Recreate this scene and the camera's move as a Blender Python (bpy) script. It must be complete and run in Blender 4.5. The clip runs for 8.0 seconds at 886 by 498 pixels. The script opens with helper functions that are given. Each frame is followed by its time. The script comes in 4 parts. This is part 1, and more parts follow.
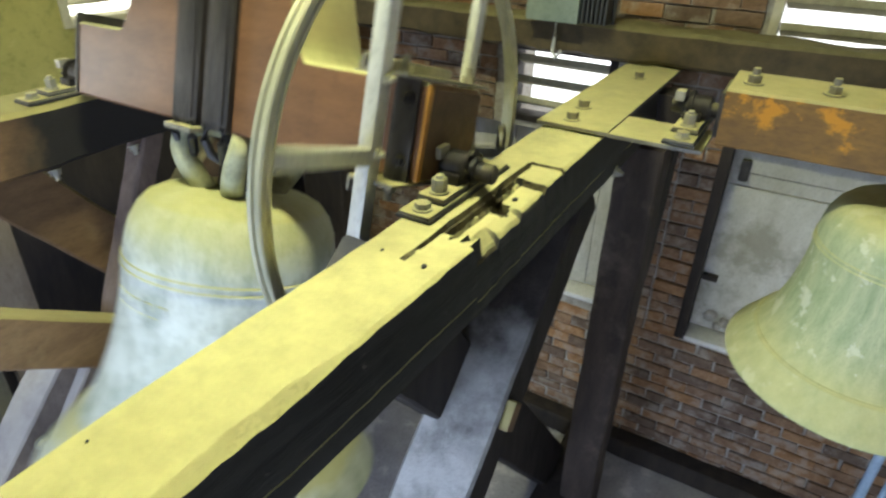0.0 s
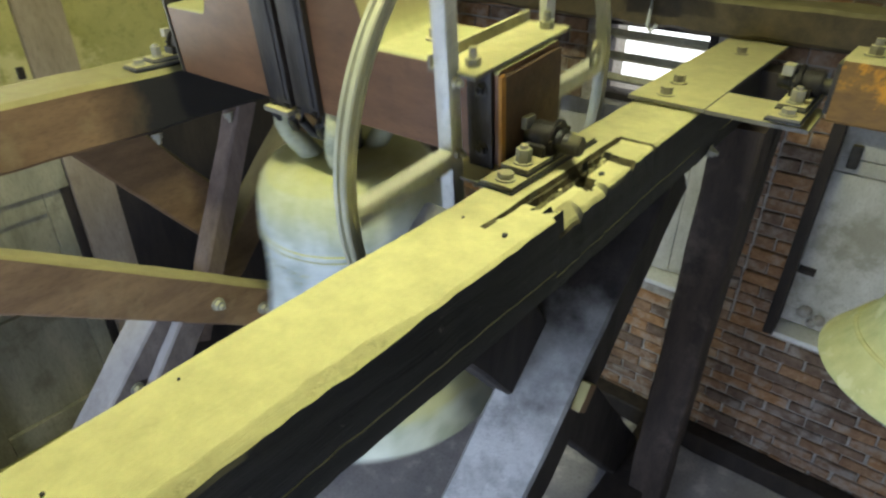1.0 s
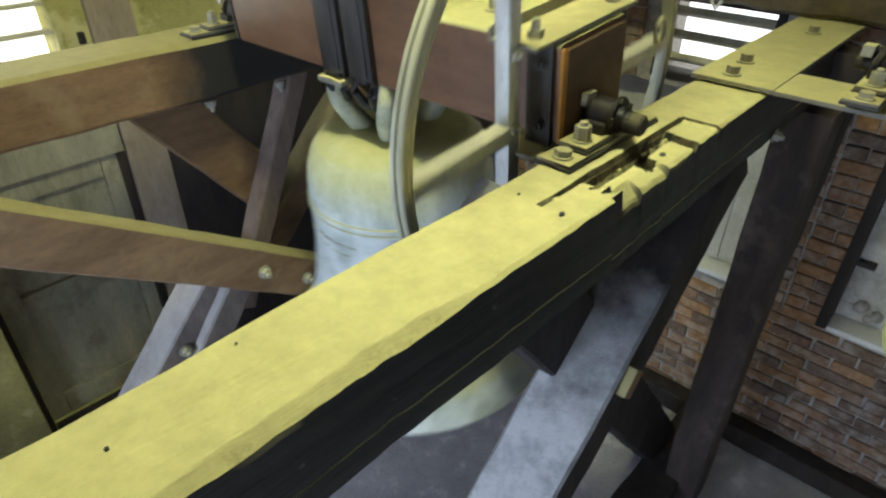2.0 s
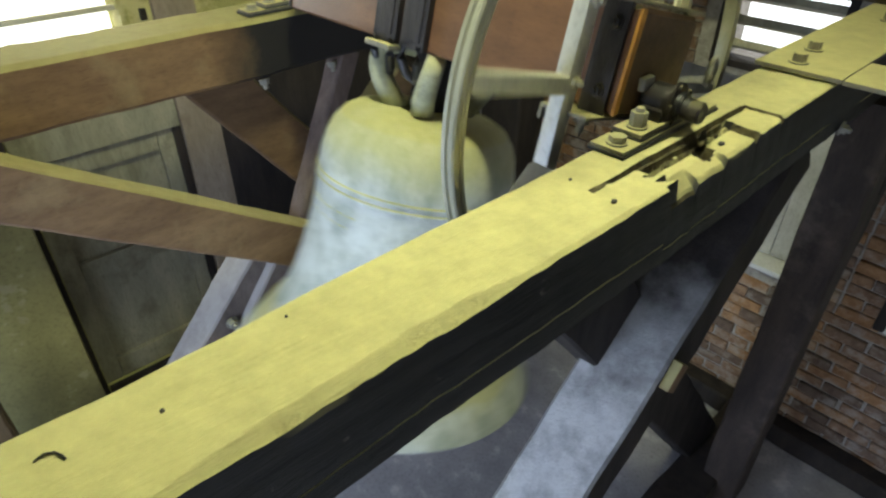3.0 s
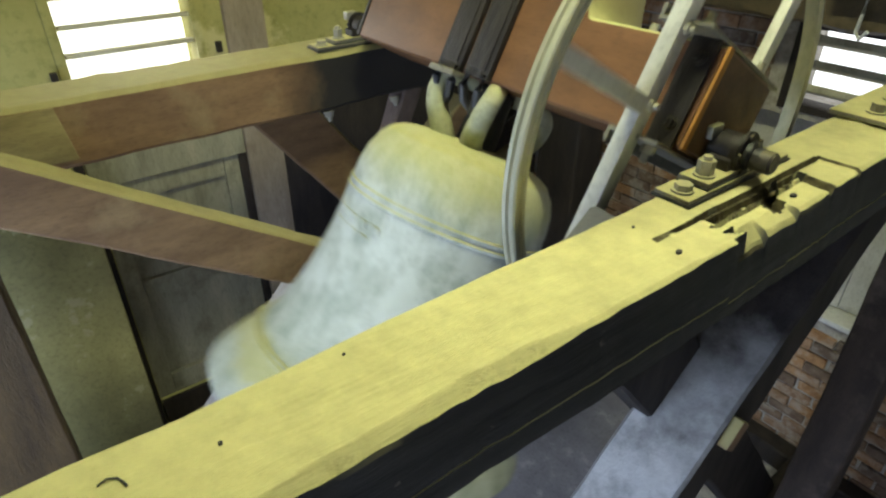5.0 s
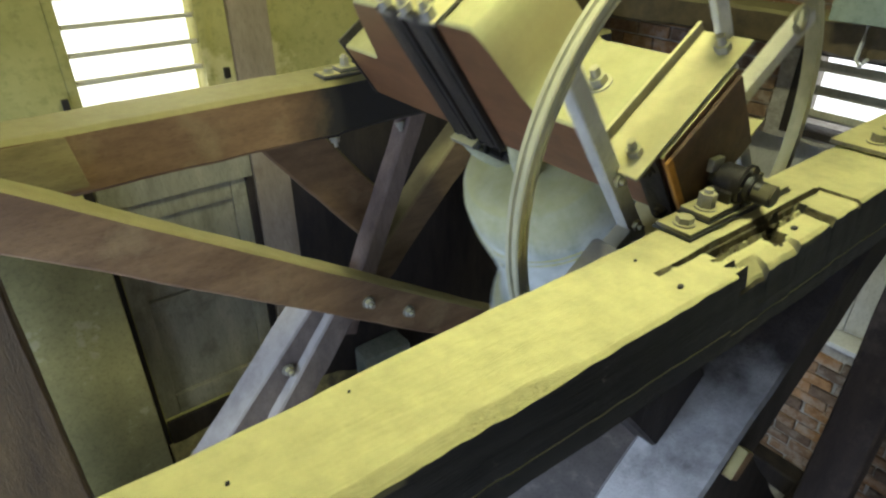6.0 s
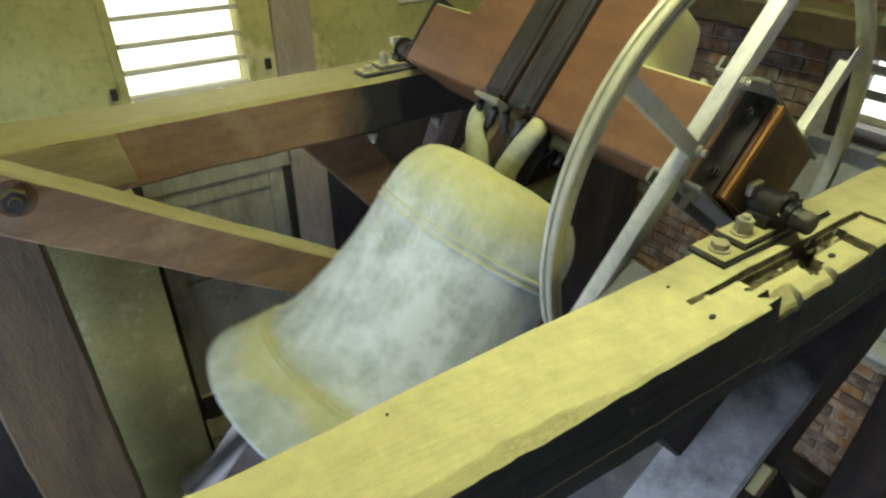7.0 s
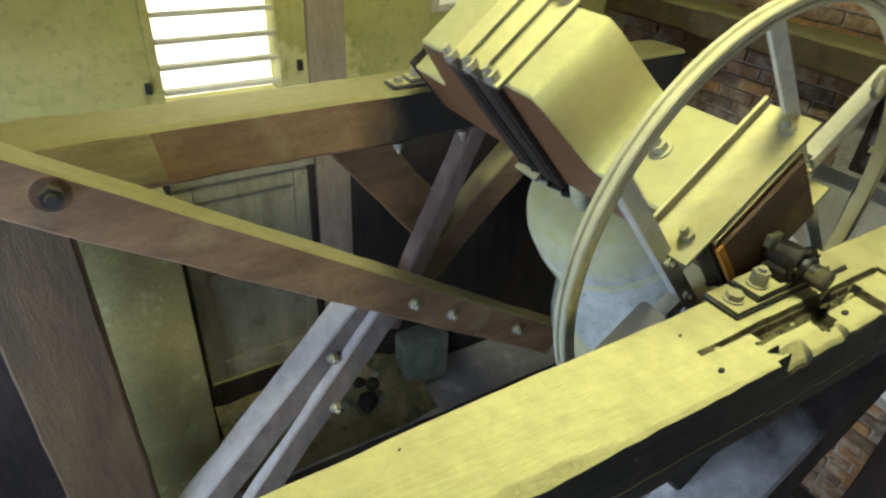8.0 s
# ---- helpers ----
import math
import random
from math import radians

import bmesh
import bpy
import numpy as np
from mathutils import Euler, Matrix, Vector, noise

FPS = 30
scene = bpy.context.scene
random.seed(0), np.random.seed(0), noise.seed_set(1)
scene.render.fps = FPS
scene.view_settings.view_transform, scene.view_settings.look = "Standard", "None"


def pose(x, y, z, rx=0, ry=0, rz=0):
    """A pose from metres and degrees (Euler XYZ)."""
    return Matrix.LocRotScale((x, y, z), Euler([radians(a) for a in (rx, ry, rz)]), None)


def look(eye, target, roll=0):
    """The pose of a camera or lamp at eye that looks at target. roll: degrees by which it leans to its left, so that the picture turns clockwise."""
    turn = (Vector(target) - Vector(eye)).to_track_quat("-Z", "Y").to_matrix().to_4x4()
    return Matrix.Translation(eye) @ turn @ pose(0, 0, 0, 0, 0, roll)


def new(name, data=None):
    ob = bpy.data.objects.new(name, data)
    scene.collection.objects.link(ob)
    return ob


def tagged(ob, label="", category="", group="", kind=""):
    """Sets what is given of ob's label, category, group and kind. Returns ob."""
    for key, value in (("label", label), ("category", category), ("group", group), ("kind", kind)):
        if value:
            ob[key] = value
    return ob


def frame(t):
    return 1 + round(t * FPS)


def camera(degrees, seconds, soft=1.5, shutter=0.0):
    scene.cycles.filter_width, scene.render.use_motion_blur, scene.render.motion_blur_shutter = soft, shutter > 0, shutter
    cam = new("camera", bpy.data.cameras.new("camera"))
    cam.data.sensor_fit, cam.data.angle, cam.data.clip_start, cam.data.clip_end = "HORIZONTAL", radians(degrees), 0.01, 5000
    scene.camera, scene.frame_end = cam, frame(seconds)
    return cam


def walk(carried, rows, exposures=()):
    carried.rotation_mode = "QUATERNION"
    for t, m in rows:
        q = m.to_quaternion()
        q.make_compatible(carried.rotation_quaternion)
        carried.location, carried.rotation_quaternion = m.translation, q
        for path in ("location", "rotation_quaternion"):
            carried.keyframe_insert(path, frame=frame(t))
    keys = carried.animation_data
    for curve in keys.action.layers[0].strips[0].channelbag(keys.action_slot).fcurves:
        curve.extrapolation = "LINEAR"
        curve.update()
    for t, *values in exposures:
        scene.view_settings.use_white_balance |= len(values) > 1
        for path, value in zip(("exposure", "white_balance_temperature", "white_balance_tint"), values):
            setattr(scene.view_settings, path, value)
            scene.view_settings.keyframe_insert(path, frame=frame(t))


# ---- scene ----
cam = camera(71.5, 8.0, soft=2.3, shutter=0.5)
PATH = [
    (0, (0.636, -0.788, 2.556), (-0.235, 0.725, 1.58), 1.7),
    (0.5, (0.632, -0.795, 2.541), (-0.34, 0.633, 1.534), 1.0),
    (1, (0.631, -0.795, 2.528), (-0.425, 0.556, 1.499), 0.4),
    (1.5, (0.614, -0.799, 2.521), (-0.482, 0.497, 1.462), 0.5),
    (3, (0.594, -0.811, 2.511), (-0.605, 0.319, 1.378), 0.3),
    (3.5, (0.585, -0.815, 2.509), (-0.666, 0.261, 1.38), 0.3),
    (4, (0.582, -0.814, 2.505), (-0.709, 0.229, 1.389), 0.2),
    (4.5, (0.577, -0.816, 2.514), (-0.742, 0.222, 1.426), 0.2),
    (6, (0.572, -0.813, 2.558), (-0.8, 0.237, 1.55), -0.0),
    (6.5, (0.567, -0.815, 2.592), (-0.816, 0.213, 1.577), 0.2),
    (7, (0.553, -0.817, 2.637), (-0.842, 0.135, 1.565), 0.3),
    (7.5, (0.54, -0.821, 2.681), (-0.866, 0.092, 1.591), 1.7),
    (8, (0.533, -0.821, 2.715), (-0.875, 0.086, 1.621), 3.4),
]
walk(cam, [(t, look(eye, target, roll)) for t, eye, target, roll in PATH],
     exposures=[(0.0, 0.0), (0.5, -0.1), (1.0, -0.22), (3.0, -0.34), (3.5, -0.38), (4.0, -0.38), (4.7, -0.32), (6.0, -0.36), (6.5, -0.22), (7.0, -0.4), (7.5, -0.45), (8.0, -0.25)])

# ---- world, sun, lamps ----
world = bpy.data.worlds.new("world")
scene.world = world
world.use_nodes = True
wn = world.node_tree.nodes
sky = wn.new("ShaderNodeTexSky")
sky.sky_type, sky.sun_disc = "NISHITA", False
sky.sun_elevation, sky.sun_rotation = radians(40), radians(200)
world.node_tree.links.new(sky.outputs[0], wn["Background"].inputs[0])
wn["Background"].inputs[1].default_value = 0.12


def area_lamp(name, m, w, h, power, colour):
    d = bpy.data.lights.new(name, "AREA")
    d.shape, d.size, d.size_y, d.energy, d.color = "RECTANGLE", w, h, power, colour
    ob = new(name, d)
    ob.matrix_world = m
    return ob


SUN = bpy.data.lights.new("sun", "SUN")
SUN.energy, SUN.angle, SUN.color = 1.0, radians(12), (1.0, 0.96, 0.9)
new("sun", SUN).matrix_world = look((0, 0, 8), (2.0, 4.5, 3.2))
# warm lamp under the ceiling
area_lamp("ceiling_lamp_light", look((-0.25, 0.0, 3.72), (-0.25, 0.1, 1.9)), 0.5, 0.18, 46, (0.96, 1.0, 0.63))
# daylight in the window openings
area_lamp("south_window_light", look((-0.6, -2.45, 1.25), (-0.5, 0.5, 0.9)), 1.4, 0.9, 66, (0.5, 0.66, 1.0))
area_lamp("south_window_2_light", look((1.35, -2.45, 1.0), (0.8, 1.5, 0.5)), 1.1, 0.9, 28, (0.55, 0.68, 1.0))
area_lamp("west_window_light", look((-1.97, -0.28, 2.15), (0, -0.2, 1.6)), 0.46, 0.6, 5, (0.86, 0.92, 1.0))
area_lamp("north_window_light", look((-0.36, 1.95, 1.82), (-0.3, 0, 1.5)), 0.5, 0.3, 3, (0.8, 0.88, 1.0))

# ---- materials ----


def material(name, c1, c2, scale=6.0, stretch=(1, 1, 1), rough=0.75, bump=0.25, metal=0.0, dust=0.0, dust_colour=(0.62, 0.56, 0.27), stain=None,
             grain=60.0, per_piece=0.0, spec=0.5, lie_from=0.25, lie_to=0.8, flakes=None, patchy=0.2, bands=(), dust_shade_limit=None):
    """A two-scale noise material; dust lies on the faces that look up in the thing's own space."""
    m = bpy.data.materials.new(name)
    m.use_nodes = True
    nt = m.node_tree
    n, link = nt.nodes, nt.links.new
    b = n["Principled BSDF"]
    b.inputs["Roughness"].default_value, b.inputs["Metallic"].default_value = rough, metal
    b.inputs["Specular IOR Level"].default_value = spec
    tc = n.new("ShaderNodeTexCoord")
    mp = n.new("ShaderNodeMapping")
    mp.inputs["Scale"].default_value = stretch
    link(tc.outputs["Object"], mp.inputs[0])
    if per_piece:
        own = n.new("ShaderNodeObjectInfo")
        shift = n.new("ShaderNodeMath")
        shift.operation, shift.inputs[1].default_value = "MULTIPLY", 40.0
        link(own.outputs["Random"], shift.inputs[0])
        link(shift.outputs[0], mp.inputs["Location"])

    def noise_tex(s, detail=5.0, src=mp):
        t = n.new("ShaderNodeTexNoise")
        t.inputs["Scale"].default_value, t.inputs["Detail"].default_value = s, detail
        t.inputs["Roughness"].default_value = 0.65
        link(src.outputs["Object"] if src is tc else src.outputs[0], t.inputs["Vector"])
        return t.outputs["Fac"]

    def ramp(fac, lo, hi):
        r = n.new("ShaderNodeMapRange")
        r.inputs["From Min"].default_value, r.inputs["From Max"].default_value = lo, hi
        link(fac, r.inputs["Value"])
        return r.outputs[0]

    def math_node(op, a, c):
        k = n.new("ShaderNodeMath")
        k.operation = op
        for i, v in enumerate((a, c)):
            if isinstance(v, (int, float)):
                k.inputs[i].default_value = v
            else:
                link(v, k.inputs[i])
        return k.outputs[0]

    def mix(fac, a, c):
        x = n.new("ShaderNodeMix")
        x.data_type = "RGBA"
        if isinstance(fac, float):
            x.inputs["Factor"].default_value = fac
        else:
            link(fac, x.inputs["Factor"])
        for key, v in ((6, a), (7, c)):
            if isinstance(v, tuple):
                x.inputs[key].default_value = (*v, 1)
            else:
                link(v, x.inputs[key])
        return x.outputs[2]

    big, fine = noise_tex(scale), noise_tex(grain, 8.0)
    colour = mix(ramp(big, 0.32, 0.68), c1, c2)
    dark = tuple(0.55 * v for v in c1)
    colour = mix(math_node("MULTIPLY", ramp(fine, 0.5, 0.75), 0.55), colour, dark)
    if per_piece:
        info = n.new("ShaderNodeObjectInfo")
        geo = n.new("ShaderNodeNewGeometry")
        both = math_node("FRACT", math_node("ADD", info.outputs["Random"], geo.outputs["Random Per Island"]), 0.0)
        hs = n.new("ShaderNodeHueSaturation")
        link(math_node("ADD", math_node("MULTIPLY", both, per_piece), 1.0 - per_piece / 2), hs.inputs["Value"])
        link(math_node("ADD", math_node("MULTIPLY", both, 0.5 * per_piece), 1.0 - per_piece / 3), hs.inputs["Saturation"])
        link(colour, hs.inputs["Color"])
        colour = hs.outputs[0]
    if flakes:
        fscale, lo, hi, col, amount = flakes
        colour = mix(math_node("MULTIPLY", ramp(noise_tex(fscale, 7.0, mp if per_piece else tc), lo, hi), amount), colour, col)
    if stain:
        axis, lo, hi, col = stain
        sep = n.new("ShaderNodeSeparateXYZ")
        link(tc.outputs["Object"], sep.inputs[0])
        edge = math_node("ADD", sep.outputs[axis], math_node("MULTIPLY", math_node("SUBTRACT", noise_tex(7.0, 4.0, tc), 0.5), 0.22))
        colour = mix(ramp(edge, lo, hi), colour, col)
    height = math_node("ADD", math_node("MULTIPLY", fine, 0.5), big)
    if dust:
        sep = n.new("ShaderNodeSeparateXYZ")
        link(tc.outputs["Normal"], sep.inputs[0])
        patch = ramp(noise_tex(9.0, 6.0, tc), 0.25, 0.55)
        lie = math_node("MULTIPLY", ramp(sep.outputs[2], lie_from, lie_to), math_node("ADD", math_node("MULTIPLY", patch, patchy), 1.0 - patchy))
        if bands or dust_shade_limit:
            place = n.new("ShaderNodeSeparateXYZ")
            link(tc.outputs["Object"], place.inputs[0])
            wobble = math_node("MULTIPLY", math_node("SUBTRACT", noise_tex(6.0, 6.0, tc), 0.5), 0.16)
        # fades the dust along one axis; on the brace this paints its shaded top
        if dust_shade_limit:
            axis, lo, hi = dust_shade_limit
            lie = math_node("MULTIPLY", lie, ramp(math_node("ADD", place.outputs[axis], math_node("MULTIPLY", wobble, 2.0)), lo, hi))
        for axis, lo, hi, soft_edge, amount in bands:
            at = math_node("ADD", place.outputs[axis], wobble)
            inside = math_node("MULTIPLY", ramp(at, lo - soft_edge, lo + soft_edge), ramp(at, hi + soft_edge, hi - soft_edge))
            lie = math_node("MAXIMUM", lie, math_node("MULTIPLY", inside, amount))
        speck = ramp(noise_tex(26.0, 8.0, tc), 0.36, 0.62)
        dcol = mix(speck, tuple(0.9 * v for v in dust_colour), dust_colour)
        colour = mix(math_node("MULTIPLY", lie, dust), colour, dcol)
        rr = math_node("ADD", math_node("MULTIPLY", lie, 0.9 - rough), rough)
        link(rr, b.inputs["Roughness"])
    link(colour, b.inputs["Base Color"])
    bp = n.new("ShaderNodeBump")
    bp.inputs["Strength"].default_value, bp.inputs["Distance"].default_value = bump, 0.01
    link(height, bp.inputs["Height"])
    link(bp.outputs[0], b.inputs["Normal"])
    return m


DUST = (0.72, 0.67, 0.33)
M = dict(
    black_oak=material("black_oak", (0.014, 0.014, 0.014), (0.05, 0.05, 0.046), 5, (3, 0.4, 6), 0.5, 0.5, dust=1.0, dust_colour=DUST, spec=0.25, flakes=(34.0, 0.66, 0.7, (0.2, 0.18, 0.15), 0.6)),
    brown_oak=material("brown_oak", (0.14, 0.08, 0.04), (0.26, 0.16, 0.08), 4, (3, 0.7, 3), 0.65, 0.5, dust=0.85, dust_colour=(0.46, 0.42, 0.18), lie_from=0.2, lie_to=0.6,
                       flakes=(5.0, 0.56, 0.7, (0.34, 0.25, 0.13), 0.5)),
    scarf=material("scarf", (0.22, 0.17, 0.075), (0.36, 0.29, 0.13), 5, (3, 0.7, 3), 0.75, 0.4),
    far_oak=material("far_oak", (0.15, 0.08, 0.038), (0.27, 0.16, 0.075), 4, (3, 0.7, 3), 0.65, 0.5, dust=0.85, dust_colour=(0.46, 0.42, 0.18), lie_from=0.2, lie_to=0.6, flakes=(4.0, 0.56, 0.7, (0.36, 0.27, 0.13), 0.5),
                     stain=(1, -0.06, 0.14, (0.014, 0.012, 0.011))),
    pale_oak=material("pale_oak", (0.12, 0.095, 0.08), (0.22, 0.18, 0.15), 6, (2, 2, 1), 0.8, 0.5, dust=0.9, dust_colour=(0.42, 0.39, 0.35), lie_from=0.3, lie_to=0.6, patchy=0.5),
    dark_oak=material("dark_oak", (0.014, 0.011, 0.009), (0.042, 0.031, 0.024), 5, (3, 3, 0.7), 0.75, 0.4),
    # dust thins upwards here to paint the shade below the beam
    dusted_brace=material("dusted_brace", (0.02, 0.017, 0.016), (0.05, 0.042, 0.038), 5, (3, 3, 0.7), 0.7, 0.5, dust=0.95, dust_colour=(0.6, 0.6, 0.58), lie_from=0.35, lie_to=0.66, spec=0.2, patchy=0.75, dust_shade_limit=(2, 1.62, 1.32)),
    rot=material("rot", (0.035, 0.028, 0.018), (0.2, 0.17, 0.08), 30, (1, 1, 1), 0.95, 0.8, grain=120.0),
    strut_oak=material("strut_oak", (0.13, 0.095, 0.08), (0.24, 0.18, 0.15), 6, (3, 3, 0.8), 0.8, 0.5),
    dark_brace=material("dark_brace", (0.02, 0.017, 0.016), (0.05, 0.042, 0.038), 5, (3, 3, 0.7), 0.7, 0.4, dust=0.6, dust_colour=(0.42, 0.41, 0.38), lie_from=0.5, lie_to=0.75, spec=0.2),
    dull_oak=material("dull_oak", (0.1, 0.065, 0.035), (0.2, 0.13, 0.07), 4, (3, 0.7, 3), 0.7, 0.5, dust=0.6, dust_colour=(0.4, 0.37, 0.17), lie_from=0.3, lie_to=0.75, patchy=0.5),
    wall_oak=material("wall_oak", (0.05, 0.036, 0.017), (0.11, 0.08, 0.036), 4, (3, 0.7, 3), 0.75, 0.5, dust=0.7, dust_colour=(0.3, 0.27, 0.12), lie_from=0.3, lie_to=0.75, patchy=0.6),
    post_oak=material("post_oak", (0.055, 0.034, 0.014), (0.12, 0.078, 0.03), 4, (3, 3, 0.6), 0.75, 0.5),
    red_wood=material("red_wood", (0.125, 0.06, 0.027), (0.2, 0.097, 0.043), 4, (0.6, 3, 3), 0.42, 0.15, dust=1.0, dust_colour=(0.49, 0.47, 0.215), lie_from=0.08, lie_to=0.45, flakes=(6.0, 0.5, 0.72, (0.08, 0.04, 0.022), 0.6)),
    rust_wood=material("rust_wood", (0.14, 0.075, 0.025), (0.26, 0.14, 0.03), 9, (0.8, 2, 2), 0.7, 0.5, dust=0.95, dust_colour=(0.58, 0.53, 0.25), flakes=(8.0, 0.57, 0.63, (0.62, 0.27, 0.015), 0.85)),
    rust_edge=material("rust_edge", (0.3, 0.13, 0.02), (0.5, 0.23, 0.03), 14, (1, 1, 1), 0.7, 0.4),
    end_brown=material("end_brown", (0.06, 0.034, 0.016), (0.13, 0.07, 0.03), 12, (1, 1, 1), 0.7, 0.3),
    iron=material("iron", (0.03, 0.028, 0.026), (0.07, 0.062, 0.05), 14, (1, 1, 1), 0.5, 0.3, metal=0.5, dust=0.35, dust_colour=(0.4, 0.36, 0.18)),
    greased=material("greased", (0.008, 0.008, 0.009), (0.022, 0.02, 0.02), 18, (1, 1, 1), 0.35, 0.5),
    strap_iron=material("strap_iron", (0.016, 0.014, 0.013), (0.05, 0.042, 0.034), 9, (3, 3, 0.6), 0.5, 0.5, metal=0.3),
    steel_dust=material("steel_dust", (0.16, 0.15, 0.12), (0.26, 0.24, 0.18), 14, (1, 1, 1), 0.55, 0.3, metal=0.2, dust=1.0, dust_colour=(0.66, 0.61, 0.3), lie_from=0.2, lie_to=0.6),
    galvanised=material("galvanised", (0.5, 0.5, 0.46), (0.66, 0.66, 0.6), 12, (1, 1, 1), 0.45, 0.15, metal=0.3, dust=0.5, dust_colour=(0.66, 0.63, 0.4)),
    rim=material("rim", (0.4, 0.39, 0.26), (0.56, 0.54, 0.37), 12, (1, 1, 1), 0.5, 0.15, metal=0.25, dust=0.5, dust_colour=(0.6, 0.56, 0.32)),
    bolt=material("bolt", (0.3, 0.29, 0.24), (0.42, 0.4, 0.32), 30, (1, 1, 1), 0.5, 0.2, metal=0.4, dust=0.8, dust_colour=(0.66, 0.62, 0.34)),
    bronze=material("bronze", (0.3, 0.345, 0.28), (0.56, 0.6, 0.54), 6, (2.6, 2.6, 0.6), 0.6, 0.3, metal=0.05, dust=0.85, dust_colour=(0.53, 0.51, 0.2), lie_from=0.46, lie_to=0.76,
                    flakes=(8.0, 0.46, 0.6, (0.68, 0.72, 0.67), 0.6), bands=((2, -0.95, -0.88, 0.015, 0.8), (2, -0.34, 0.1, 0.05, 0.75)), dust_shade_limit=(2, -0.975, -0.935)),
    bronze_dusty=material("bronze_dusty", (0.3, 0.37, 0.2), (0.55, 0.58, 0.34), 5, (6, 6, 0.7), 0.7, 0.2, dust=0.8, dust_colour=(0.6, 0.57, 0.26), lie_from=0.2, lie_to=0.7, patchy=0.6,
                          flakes=(14.0, 0.58, 0.62, (0.72, 0.74, 0.6), 0.6)),
    canon_bronze=material("canon_bronze", (0.26, 0.27, 0.17), (0.46, 0.46, 0.3), 12, (1, 1, 1), 0.6, 0.2, dust=0.6, dust_colour=(0.5, 0.48, 0.24), lie_from=0.1, lie_to=0.7),
    wane=material("wane", (0.58, 0.53, 0.25), (0.72, 0.67, 0.33), 12, (1.5, 0.7, 1), 0.95, 0.7, grain=110.0, flakes=(22.0, 0.58, 0.68, (0.72, 0.67, 0.33), 0.8)),
    post_brown=material("post_brown", (0.026, 0.019, 0.015), (0.07, 0.05, 0.04), 5, (3, 3, 0.6), 0.75, 0.5, flakes=(5.0, 0.54, 0.68, (0.17, 0.13, 0.105), 0.5)),
    brick=material("brick", (0.19, 0.105, 0.055), (0.36, 0.225, 0.13), 16, (1, 1, 1), 0.9, 0.9, per_piece=0.8, flakes=(8.0, 0.5, 0.64, (0.42, 0.39, 0.34), 0.6)),
    mortar=material("mortar", (0.28, 0.26, 0.22), (0.5, 0.47, 0.42), 22, (1, 1, 1), 0.95, 0.6),
    plaster=material("plaster", (0.36, 0.34, 0.11), (0.56, 0.52, 0.2), 2.2, (1, 1, 1), 0.9, 0.2, grain=30.0, flakes=(1.7, 0.56, 0.6, (0.74, 0.69, 0.36), 0.75)),
    pier_plaster=material("pier_plaster", (0.2, 0.18, 0.075), (0.44, 0.4, 0.16), 2.5, (1, 1, 1), 0.9, 0.35, flakes=(5.0, 0.6, 0.62, (0.5, 0.46, 0.24), 0.9)),
    cream_board=material("cream_board", (0.55, 0.52, 0.4), (0.68, 0.65, 0.52), 5, (1, 2, 0.5), 0.8, 0.25),
    brown_board=material("brown_board", (0.3, 0.24, 0.17), (0.46, 0.38, 0.28), 5, (2, 2, 0.5), 0.8, 0.3, flakes=(4.0, 0.56, 0.66, (0.2, 0.15, 0.1), 0.5)),
    grey_board=material("grey_board", (0.3, 0.29, 0.2), (0.5, 0.47, 0.33), 5, (2, 2, 0.5), 0.8, 0.35, flakes=(4.0, 0.54, 0.66, (0.14, 0.13, 0.09), 0.55)),
    white_board=material("white_board", (0.46, 0.45, 0.38), (0.66, 0.65, 0.6), 4, (2, 1, 1), 0.8, 0.35, flakes=(3.5, 0.54, 0.64, (0.26, 0.24, 0.17), 0.65)),
    debris=material("debris", (0.16, 0.14, 0.07), (0.34, 0.3, 0.15), 9, (1, 1, 1), 0.95, 0.9, grain=40.0, flakes=(7.0, 0.55, 0.65, (0.06, 0.055, 0.045), 0.7)),
    stone=material("stone", (0.16, 0.19, 0.15), (0.3, 0.33, 0.27), 8, (1, 1, 1), 0.9, 0.5),
    floor=material("floor", (0.27, 0.26, 0.26), (0.46, 0.44, 0.44), 3, (1, 1, 1), 0.9, 0.5, flakes=(6.0, 0.56, 0.66, (0.62, 0.6, 0.56), 0.7)),
    white_paint=material("white_paint", (0.7, 0.7, 0.68), (0.8, 0.8, 0.78), 6, (1, 1, 1), 0.6, 0.15),
    box_green=material("box_green", (0.2, 0.25, 0.2), (0.27, 0.32, 0.26), 10, (1, 1, 1), 0.5, 0.1),
    pipe_blue=material("pipe_blue", (0.3, 0.42, 0.55), (0.42, 0.54, 0.66), 10, (1, 1, 1), 0.4, 0.05),
    cable=material("cable", (0.03, 0.03, 0.03), (0.05, 0.05, 0.05), 20, (1, 1, 1), 0.5, 0.05),
)


def glow(name, colour, strength):
    m = bpy.data.materials.new(name)
    m.use_nodes = True
    b = m.node_tree.nodes["Principled BSDF"]
    b.inputs["Base Color"].default_value = (*colour, 1)
    b.inputs["Emission Color"].default_value = (*colour, 1)
    b.inputs["Emission Strength"].default_value = strength
    return m


M["sky_glow"] = glow("sky_glow", (0.93, 0.96, 1.0), 2.2)
M["lamp_glow"] = glow("lamp_glow", (1.0, 0.86, 0.5), 6.0)

# ---- mesh helpers ----


def mesh_of(name, bm, mat, smooth=False):
    me = bpy.data.meshes.new(name)
    bmesh.ops.recalc_face_normals(bm, faces=bm.faces)
    bm.to_mesh(me)
    bm.free()
    me.materials.append(mat)
    if smooth:
        me.polygons.foreach_set("use_smooth", [True] * len(me.polygons))
        me.set_sharp_from_angle(angle=radians(38))
    return me


